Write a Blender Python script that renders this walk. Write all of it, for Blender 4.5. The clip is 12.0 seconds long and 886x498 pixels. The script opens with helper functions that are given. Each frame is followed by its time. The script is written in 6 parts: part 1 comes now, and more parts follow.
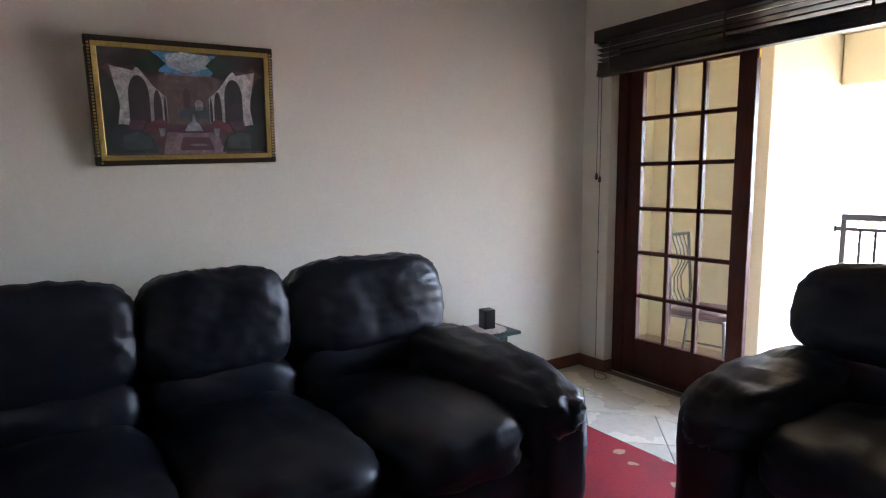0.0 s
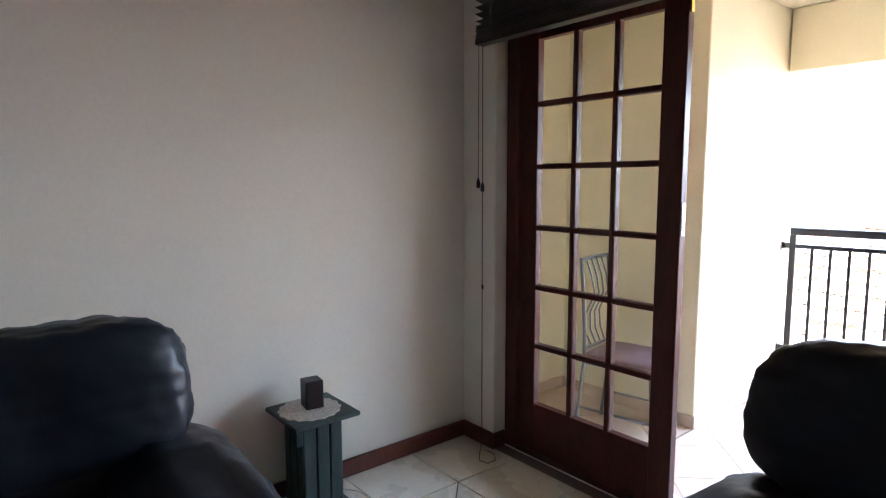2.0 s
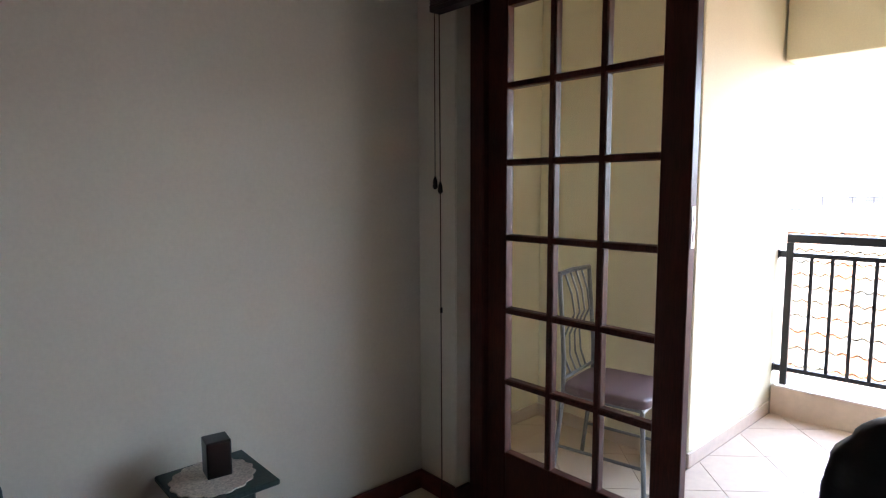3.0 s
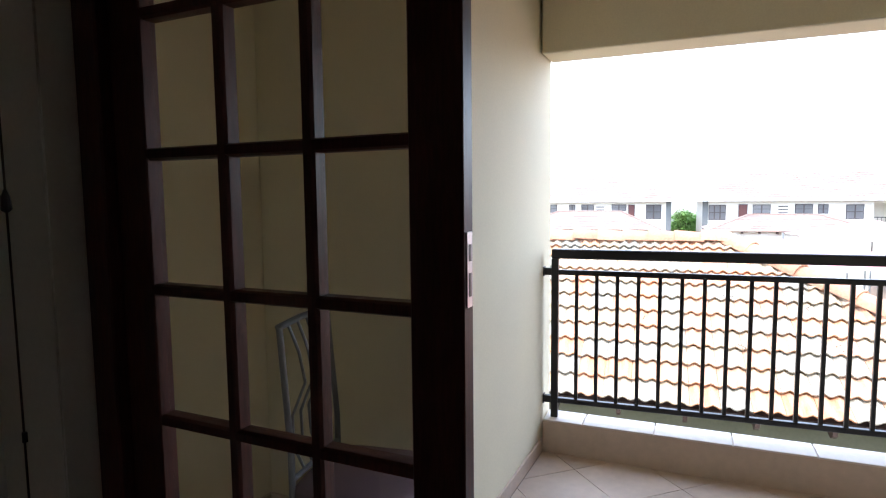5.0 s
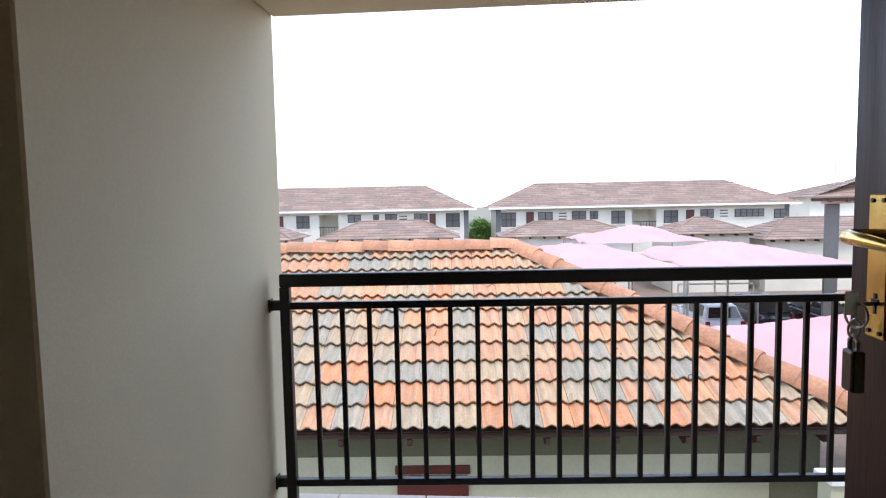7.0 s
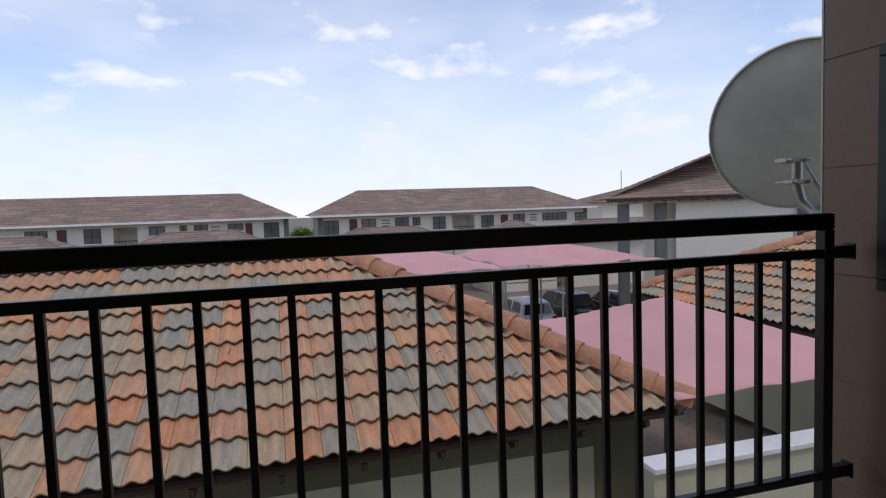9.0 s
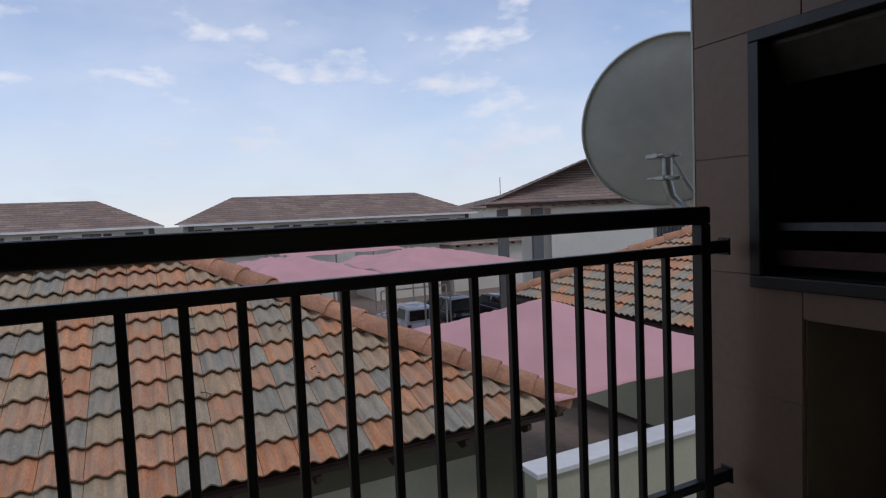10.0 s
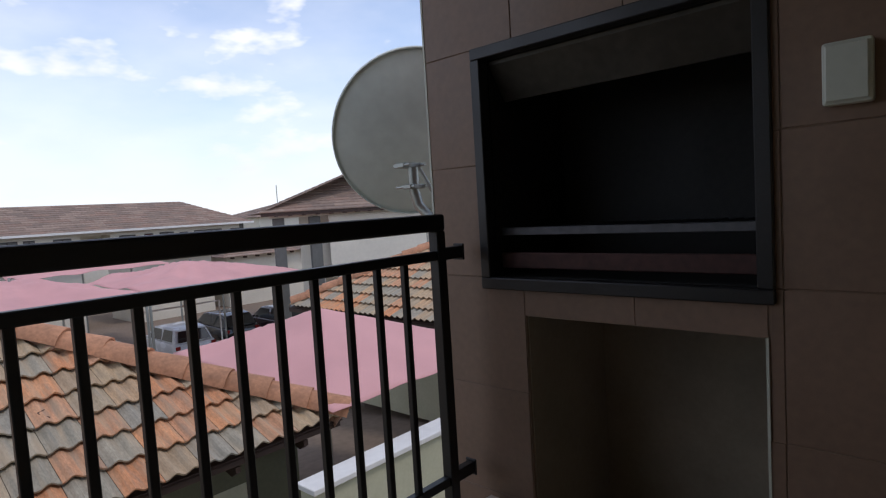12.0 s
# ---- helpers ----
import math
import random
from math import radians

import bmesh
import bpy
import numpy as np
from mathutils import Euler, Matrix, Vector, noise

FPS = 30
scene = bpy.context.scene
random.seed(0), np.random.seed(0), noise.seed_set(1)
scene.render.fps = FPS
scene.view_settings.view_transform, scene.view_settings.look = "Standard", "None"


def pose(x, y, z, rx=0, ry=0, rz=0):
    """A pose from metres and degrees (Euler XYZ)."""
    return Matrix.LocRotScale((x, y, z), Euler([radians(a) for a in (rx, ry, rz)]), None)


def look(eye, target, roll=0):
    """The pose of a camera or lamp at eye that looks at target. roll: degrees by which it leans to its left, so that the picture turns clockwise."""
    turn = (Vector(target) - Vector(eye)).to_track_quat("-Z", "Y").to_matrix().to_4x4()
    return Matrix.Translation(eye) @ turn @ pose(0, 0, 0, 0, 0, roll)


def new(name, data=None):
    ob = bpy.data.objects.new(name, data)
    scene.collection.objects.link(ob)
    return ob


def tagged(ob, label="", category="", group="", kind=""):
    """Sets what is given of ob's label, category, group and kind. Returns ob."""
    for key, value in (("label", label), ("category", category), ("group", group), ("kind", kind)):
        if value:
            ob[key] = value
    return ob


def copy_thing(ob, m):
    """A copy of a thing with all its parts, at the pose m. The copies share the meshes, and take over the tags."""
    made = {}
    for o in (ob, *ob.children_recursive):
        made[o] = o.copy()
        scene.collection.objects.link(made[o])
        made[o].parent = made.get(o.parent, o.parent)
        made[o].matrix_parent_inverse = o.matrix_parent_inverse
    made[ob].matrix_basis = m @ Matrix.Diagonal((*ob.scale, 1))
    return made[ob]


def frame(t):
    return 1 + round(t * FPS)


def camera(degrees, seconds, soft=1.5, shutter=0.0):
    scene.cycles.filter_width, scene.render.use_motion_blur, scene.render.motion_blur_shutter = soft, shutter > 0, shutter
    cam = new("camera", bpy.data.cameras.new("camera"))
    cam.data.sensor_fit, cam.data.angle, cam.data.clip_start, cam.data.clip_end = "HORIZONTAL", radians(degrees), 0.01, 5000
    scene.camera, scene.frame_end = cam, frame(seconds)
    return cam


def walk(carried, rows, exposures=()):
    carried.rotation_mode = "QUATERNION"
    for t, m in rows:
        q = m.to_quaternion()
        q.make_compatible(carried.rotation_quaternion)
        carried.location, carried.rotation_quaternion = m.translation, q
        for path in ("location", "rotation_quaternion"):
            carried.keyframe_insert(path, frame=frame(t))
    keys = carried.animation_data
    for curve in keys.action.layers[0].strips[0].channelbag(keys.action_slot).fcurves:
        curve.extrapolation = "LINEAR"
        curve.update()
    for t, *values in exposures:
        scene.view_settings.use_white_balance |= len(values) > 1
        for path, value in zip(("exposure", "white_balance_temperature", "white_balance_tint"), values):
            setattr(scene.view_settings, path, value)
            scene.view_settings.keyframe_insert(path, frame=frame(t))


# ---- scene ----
cam = camera(74.0, 12.0, 1.2)
PATH = [
    (0, (-0.458, -0.197, 1.271), (0.658, 1.447, 1.041), -0.3),
    (0.5, (-0.186, -0.055, 1.293), (0.957, 1.57, 1.061), -0.4),
    (1, (0.087, 0.113, 1.304), (1.273, 1.707, 1.071), -0.3),
    (1.5, (0.365, 0.246, 1.303), (1.594, 1.806, 1.07), -0.2),
    (2, (0.623, 0.365, 1.304), (1.879, 1.904, 1.076), -0.2),
    (2.5, (0.831, 0.508, 1.291), (2.123, 2.019, 1.071), -0.2),
    (2.7, (0.915, 0.571, 1.283), (2.228, 2.064, 1.069), -0.2),
    (3.3, (1.10, 0.88, 1.28), (2.475, 2.325, 1.072), -0.3),
    (3.9, (1.365, 1.09, 1.277), (2.915, 2.335, 1.082), -0.5),
    (4.5, (1.636, 1.069, 1.28), (3.333, 2.11, 1.094), -0.7),
    (5, (1.827, 1.127, 1.278), (3.629, 1.977, 1.1), -0.6),
    (5.5, (2.035, 1.129, 1.297), (3.91, 1.803, 1.124), -0.6),
    (6, (2.264, 1.112, 1.282), (4.191, 1.622, 1.117), -0.8),
    (6.5, (2.492, 1.092, 1.274), (4.454, 1.445, 1.115), -1.0),
    (7, (2.77, 1.048, 1.248), (4.751, 1.283, 1.095), -1.1),
    (8.8, (3.511, 0.914, 1.053), (5.488, 0.64, 0.921), -1.9),
    (9, (3.604, 0.86, 1.043), (5.568, 0.511, 0.908), -2.0),
    (9.5, (3.756, 0.775, 1.018), (5.676, 0.229, 0.888), -2.3),
    (10, (3.859, 0.706, 1.008), (5.719, -0.018, 0.881), -2.5),
    (10.5, (3.909, 0.653, 1.003), (5.694, -0.239, 0.874), -2.8),
    (11, (3.912, 0.606, 1.002), (5.605, -0.452, 0.872), -3.0),
    (11.5, (3.891, 0.583, 1.003), (5.474, -0.631, 0.869), -3.2),
    (12, (3.851, 0.569, 1.009), (5.326, -0.774, 0.869), -3.5),
]
EXPOSURES = ((0, 6.1, 5950, 16), (2.0, 5.7, 5950, 15), (2.5, 5.38, 6000, 14), (4.5, 3.54, 6200, 12), (5.5, 2.76, 6250, 12), (6.5, 2.12, 6350, 13), (7.2, 1.65, 6400, 13),
             (8.6, 0.32, 6600, 16), (9.5, 0.12, 6500, 16), (10.0, -0.1, 6350, 15), (10.5, -0.15, 6350, 15), (11.2, 0.05, 6450, 14), (12, 0.38, 6650, 15))
walk(cam, [(t, look(eye, target, roll)) for t, eye, target, roll in PATH], EXPOSURES)

# ---- world and sun ----
SUN_ELEVATION, SUN_AZIMUTH = 62.0, 200.0   # degrees; azimuth counted from +x towards +y


def build_world():
    world = bpy.data.worlds.new("sky")
    scene.world = world
    world.use_nodes = True
    nt = world.node_tree
    nt.nodes.clear()
    out = nt.nodes.new("ShaderNodeOutputWorld")
    bg = nt.nodes.new("ShaderNodeBackground")
    bg.inputs["Strength"].default_value = 0.15
    sky = nt.nodes.new("ShaderNodeTexSky")
    sky.sky_type = "NISHITA"
    sky.sun_disc = False
    sky.sun_elevation = radians(SUN_ELEVATION)
    sky.sun_rotation = radians(90 - SUN_AZIMUTH)
    sky.air_density, sky.dust_density, sky.ozone_density = 1.0, 0.0, 4.0
    # broken cumulus on a plane above the place
    tc = nt.nodes.new("ShaderNodeTexCoord")
    sep = nt.nodes.new("ShaderNodeSeparateXYZ")
    nt.links.new(tc.outputs["Generated"], sep.inputs[0])
    lift = nt.nodes.new("ShaderNodeMath"); lift.operation = "MAXIMUM"
    nt.links.new(sep.outputs["Z"], lift.inputs[0]); lift.inputs[1].default_value = 0.0
    add = nt.nodes.new("ShaderNodeMath"); add.operation = "ADD"
    nt.links.new(lift.outputs[0], add.inputs[0]); add.inputs[1].default_value = 0.16
    comb = nt.nodes.new("ShaderNodeCombineXYZ")
    for axis in ("X", "Y"):
        div = nt.nodes.new("ShaderNodeMath"); div.operation = "DIVIDE"
        nt.links.new(sep.outputs[axis], div.inputs[0]); nt.links.new(add.outputs[0], div.inputs[1])
        nt.links.new(div.outputs[0], comb.inputs[axis])
    # heaped clouds keep their height towards the horizon
    rounder = nt.nodes.new("ShaderNodeMapping")
    rounder.inputs["Scale"].default_value = (1.0, 1.0, 2.3)
    nt.links.new(tc.outputs["Generated"], rounder.inputs[0])

    def clouds(scale, detail, lo, hi, shift, source):
        mp = nt.nodes.new("ShaderNodeMapping")
        mp.inputs["Location"].default_value = shift
        nt.links.new(source.outputs[0], mp.inputs[0])
        nz = nt.nodes.new("ShaderNodeTexNoise")
        nz.inputs["Scale"].default_value, nz.inputs["Detail"].default_value, nz.inputs["Roughness"].default_value = scale, detail, 0.52
        nt.links.new(mp.outputs[0], nz.inputs["Vector"])
        ramp = nt.nodes.new("ShaderNodeMapRange"); ramp.interpolation_type = "SMOOTHSTEP"
        ramp.inputs["From Min"].default_value, ramp.inputs["From Max"].default_value = lo, hi
        nt.links.new(nz.outputs["Fac"], ramp.inputs["Value"])
        return ramp.outputs[0]
    veil = clouds(0.5, 6, 0.20, 0.66, (3.1, 1.7, 0), comb)
    puff = clouds(8.0, 4, 0.43, 0.76, (1.9, 3.4, 0.3), rounder)
    soft = nt.nodes.new("ShaderNodeMath"); soft.operation = "MULTIPLY"
    nt.links.new(veil, soft.inputs[0]); soft.inputs[1].default_value = 0.56
    both = nt.nodes.new("ShaderNodeMath"); both.operation = "MAXIMUM"
    nt.links.new(soft.outputs[0], both.inputs[0]); nt.links.new(puff, both.inputs[1])
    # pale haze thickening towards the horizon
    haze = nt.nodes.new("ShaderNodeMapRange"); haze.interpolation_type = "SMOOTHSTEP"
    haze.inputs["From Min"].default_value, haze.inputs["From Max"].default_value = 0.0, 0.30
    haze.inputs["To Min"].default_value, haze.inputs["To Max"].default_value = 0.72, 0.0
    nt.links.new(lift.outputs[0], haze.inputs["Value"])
    mix = nt.nodes.new("ShaderNodeMix"); mix.data_type = "RGBA"
    nt.links.new(both.outputs[0], mix.inputs["Factor"])
    nt.links.new(sky.outputs[0], mix.inputs["A"])
    shade = nt.nodes.new("ShaderNodeMix"); shade.data_type = "RGBA"
    nt.links.new(clouds(6.0, 5, 0.36, 0.64, (1.9, 3.4, 0.75), rounder), shade.inputs["Factor"])
    shade.inputs["A"].default_value = (5.0, 5.35, 5.9, 1)
    shade.inputs["B"].default_value = (5.9, 6.1, 6.4, 1)
    nt.links.new(shade.outputs["Result"], mix.inputs["B"])
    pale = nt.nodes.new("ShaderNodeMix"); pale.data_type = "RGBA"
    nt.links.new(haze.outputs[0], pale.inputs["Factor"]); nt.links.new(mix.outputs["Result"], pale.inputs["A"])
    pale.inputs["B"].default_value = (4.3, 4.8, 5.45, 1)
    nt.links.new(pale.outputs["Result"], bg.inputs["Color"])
    nt.links.new(bg.outputs[0], out.inputs[0])


build_world()
sun_light = bpy.data.lights.new("sun", "SUN")
sun_light.energy, sun_light.angle, sun_light.color = 0.7, radians(10), (1.0, 0.96, 0.90)
sun = new("sun", sun_light)
_e, _a = radians(SUN_ELEVATION), radians(SUN_AZIMUTH)
sun.matrix_world = look((30 * math.cos(_e) * math.cos(_a), 30 * math.cos(_e) * math.sin(_a), 30 * math.sin(_e)), (0, 0, 0))

# ---- materials ----


def material(name, color, rough=0.6, metal=0.0, vary=0.12, grain=40.0, bump=0.15, blotch=1.5, blotch_amount=0.12,
             stretch=(1, 1, 1), coat=0.0, piece=0.0, palette=None, spec=0.5, depth=0.002):
    """Plain coloured surface with grain and larger stains; palette picks a colour for each piece."""
    m = bpy.data.materials.new(name)
    m.use_nodes = True
    nt = m.node_tree
    b = nt.nodes["Principled BSDF"]
    b.inputs["Roughness"].default_value, b.inputs["Metallic"].default_value = rough, metal
    b.inputs["Coat Weight"].default_value = coat
    b.inputs["Specular IOR Level"].default_value = spec
    tc = nt.nodes.new("ShaderNodeTexCoord")
    mp = nt.nodes.new("ShaderNodeMapping")
    mp.inputs["Scale"].default_value = stretch
    info = nt.nodes.new("ShaderNodeObjectInfo")
    nt.links.new(tc.outputs["Object"], mp.inputs["Vector"])
    if palette or piece:
        sh = nt.nodes.new("ShaderNodeVectorMath"); sh.operation = "SCALE"
        sh.inputs[0].default_value = (31, 17, 23)
        nt.links.new(info.outputs["Random"], sh.inputs["Scale"])
        nt.links.new(sh.outputs[0], mp.inputs["Location"])
    fine = nt.nodes.new("ShaderNodeTexNoise")
    fine.inputs["Scale"].default_value, fine.inputs["Detail"].default_value = grain, 5
    large = nt.nodes.new("ShaderNodeTexNoise")
    large.inputs["Scale"].default_value, large.inputs["Detail"].default_value = blotch, 4
    for n in (fine, large):
        nt.links.new(mp.outputs[0], n.inputs["Vector"])

    def ranged(socket, amount):
        r = nt.nodes.new("ShaderNodeMapRange")
        r.inputs["From Min"].default_value, r.inputs["From Max"].default_value = 0.25, 0.75
        r.inputs["To Min"].default_value, r.inputs["To Max"].default_value = 1 - amount, 1 + amount
        nt.links.new(socket, r.inputs["Value"])
        return r.outputs[0]
    f1, f2 = ranged(fine.outputs["Fac"], vary), ranged(large.outputs["Fac"], blotch_amount)
    mul = nt.nodes.new("ShaderNodeMath"); mul.operation = "MULTIPLY"
    nt.links.new(f1, mul.inputs[0]); nt.links.new(f2, mul.inputs[1])
    value = mul.outputs[0]
    if piece:
        r = nt.nodes.new("ShaderNodeMapRange")
        r.inputs["To Min"].default_value, r.inputs["To Max"].default_value = 1 - piece, 1 + piece
        nt.links.new(info.outputs["Random"], r.inputs["Value"])
        m2 = nt.nodes.new("ShaderNodeMath"); m2.operation = "MULTIPLY"
        nt.links.new(value, m2.inputs[0]); nt.links.new(r.outputs[0], m2.inputs[1])
        value = m2.outputs[0]
    base = nt.nodes.new("ShaderNodeVectorMath"); base.operation = "SCALE"
    base.inputs[0].default_value = color
    if palette:
        ramp = nt.nodes.new("ShaderNodeValToRGB")
        ramp.color_ramp.interpolation = "CONSTANT"
        els = ramp.color_ramp.elements
        while len(els) < len(palette):
            els.new(0.5)
        for i, c in enumerate(palette):
            els[i].position, els[i].color = i / len(palette), (*c, 1)
        geo = nt.nodes.new("ShaderNodeNewGeometry")
        mixr = nt.nodes.new("ShaderNodeMath"); mixr.operation = "ADD"
        nt.links.new(info.outputs["Random"], mixr.inputs[0]); nt.links.new(geo.outputs["Random Per Island"], mixr.inputs[1])
        fr = nt.nodes.new("ShaderNodeMath"); fr.operation = "FRACT"
        nt.links.new(mixr.outputs[0], fr.inputs[0])
        nt.links.new(fr.outputs[0], ramp.inputs["Fac"])
        nt.links.new(ramp.outputs["Color"], base.inputs[0])
    nt.links.new(value, base.inputs["Scale"])
    nt.links.new(base.outputs[0], b.inputs["Base Color"])
    rr = nt.nodes.new("ShaderNodeMapRange")
    rr.inputs["From Min"].default_value, rr.inputs["From Max"].default_value = 0.3, 0.7
    rr.inputs["To Min"].default_value, rr.inputs["To Max"].default_value = max(0.03, rough - 0.07), min(1, rough + 0.07)
    nt.links.new(large.outputs["Fac"], rr.inputs["Value"])
    nt.links.new(rr.outputs[0], b.inputs["Roughness"])
    if bump:
        bp = nt.nodes.new("ShaderNodeBump")
        bp.inputs["Strength"].default_value, bp.inputs["Distance"].default_value = bump, depth
        nt.links.new(fine.outputs["Fac"], bp.inputs["Height"])
        nt.links.new(bp.outputs[0], b.inputs["Normal"])
    return m


def glass_material():
    m = bpy.data.materials.new("window_glass")
    m.use_nodes = True
    nt = m.node_tree
    nt.nodes.clear()
    out = nt.nodes.new("ShaderNodeOutputMaterial")
    clear, gloss, mix = nt.nodes.new("ShaderNodeBsdfTransparent"), nt.nodes.new("ShaderNodeBsdfGlossy"), nt.nodes.new("ShaderNodeMixShader")
    clear.inputs["Color"].default_value = (0.93, 0.95, 0.93, 1)
    gloss.inputs["Roughness"].default_value = 0.02
    lw = nt.nodes.new("ShaderNodeLayerWeight"); lw.inputs["Blend"].default_value = 0.5
    pw = nt.nodes.new("ShaderNodeMath"); pw.operation = "POWER"; pw.inputs[1].default_value = 4.0
    fr = nt.nodes.new("ShaderNodeMath"); fr.operation = "MULTIPLY_ADD"; fr.inputs[1].default_value, fr.inputs[2].default_value = 0.5, 0.025
    nt.links.new(lw.outputs["Facing"], pw.inputs[0]); nt.links.new(pw.outputs[0], fr.inputs[0])
    nt.links.new(fr.outputs[0], mix.inputs[0]); nt.links.new(clear.outputs[0], mix.inputs[1]); nt.links.new(gloss.outputs[0], mix.inputs[2])
    nt.links.new(mix.outputs[0], out.inputs[0])
    return m


def leather_material():
    m = material("black_leather", (0.0048, 0.006, 0.0105), rough=0.43, spec=0.30, vary=0.25, grain=160, bump=0.18, blotch=3, blotch_amount=0.25, depth=0.0015)
    nt = m.node_tree
    b = nt.nodes["Principled BSDF"]
    # slack creases over the fine grain
    tc = nt.nodes.new("ShaderNodeTexCoord")
    nz = nt.nodes.new("ShaderNodeTexNoise")
    nz.inputs["Scale"].default_value, nz.inputs["Detail"].default_value, nz.inputs["Distortion"].default_value = 7.0, 3, 1.2
    nt.links.new(tc.outputs["Object"], nz.inputs["Vector"])
    bp = nt.nodes.new("ShaderNodeBump")
    bp.inputs["Strength"].default_value, bp.inputs["Distance"].default_value = 0.16, 0.015
    old = b.inputs["Normal"].links[0].from_node
    nt.links.new(nz.outputs["Fac"], bp.inputs["Height"])
    nt.links.new(bp.outputs[0], old.inputs["Normal"])
    return m


def roof_tile_material(**kw):
    """Mottled tiles whose colours run into one another in streaks down the slope."""
    m = material("mottled_concrete_roof_tile", (0.5, 0.3, 0.2), 0.85, **kw)
    nt = m.node_tree
    b = nt.nodes["Principled BSDF"]
    old = b.inputs["Base Color"].links[0].from_socket
    tc = nt.nodes.new("ShaderNodeTexCoord")
    info = nt.nodes.new("ShaderNodeObjectInfo")
    sh = nt.nodes.new("ShaderNodeVectorMath"); sh.operation = "SCALE"
    sh.inputs[0].default_value = (47, 29, 13)
    nt.links.new(info.outputs["Random"], sh.inputs["Scale"])
    for seed, color, amount in ((0.0, (0.44, 0.33, 0.22, 1), 0.75), (5.0, (0.235, 0.215, 0.175, 1), 0.5)):
        mp = nt.nodes.new("ShaderNodeMapping")
        mp.inputs["Scale"].default_value = (13.0, 1.6, 1.6)
        mp.inputs["Rotation"].default_value = (0, 0, 0.06 * seed)
        nt.links.new(tc.outputs["Object"], mp.inputs["Vector"]); nt.links.new(sh.outputs[0], mp.inputs["Location"])
        nz = nt.nodes.new("ShaderNodeTexNoise")
        nz.inputs["Scale"].default_value, nz.inputs["Detail"].default_value = 1.0 + 0.1 * seed, 3
        nt.links.new(mp.outputs[0], nz.inputs["Vector"])
        r = nt.nodes.new("ShaderNodeMapRange")
        r.inputs["From Min"].default_value, r.inputs["From Max"].default_value, r.inputs["To Max"].default_value = 0.48, 0.72, amount
        nt.links.new(nz.outputs["Fac"], r.inputs["Value"])
        mx = nt.nodes.new("ShaderNodeMix"); mx.data_type = "RGBA"
        nt.links.new(r.outputs[0], mx.inputs["Factor"]); nt.links.new(old, mx.inputs["A"])
        mx.inputs["B"].default_value = color
        old = mx.outputs["Result"]
    nt.links.new(old, b.inputs["Base Color"])
    return m


def rug_material():
    m = material("red_rug_pile", (0.36, 0.008, 0.018), rough=0.95, vary=0.3, grain=260, bump=0.8, blotch=5, blotch_amount=0.22, depth=0.006)
    nt = m.node_tree
    b = nt.nodes["Principled BSDF"]
    old = b.inputs["Base Color"].links[0].from_socket
    tc = nt.nodes.new("ShaderNodeTexCoord")
    vo = nt.nodes.new("ShaderNodeTexVoronoi"); vo.inputs["Scale"].default_value = 7.5
    warp = nt.nodes.new("ShaderNodeTexNoise"); warp.inputs["Scale"].default_value = 22
    nt.links.new(tc.outputs["Object"], vo.inputs["Vector"]); nt.links.new(tc.outputs["Object"], warp.inputs["Vector"])
    s = nt.nodes.new("ShaderNodeMath"); s.operation = "MULTIPLY_ADD"
    nt.links.new(warp.outputs["Fac"], s.inputs[0]); s.inputs[1].default_value = 0.45
    nt.links.new(vo.outputs["Distance"], s.inputs[2])
    r = nt.nodes.new("ShaderNodeMapRange")
    r.inputs["From Min"].default_value, r.inputs["From Max"].default_value = 0.43, 0.39
    nt.links.new(s.outputs[0], r.inputs["Value"])
    mx = nt.nodes.new("ShaderNodeMix"); mx.data_type = "RGBA"
    nt.links.new(r.outputs[0], mx.inputs["Factor"]); nt.links.new(old, mx.inputs["A"])
    mx.inputs["B"].default_value = (0.50, 0.26, 0.15, 1)
    nt.links.new(mx.outputs["Result"], b.inputs["Base Color"])
    return m


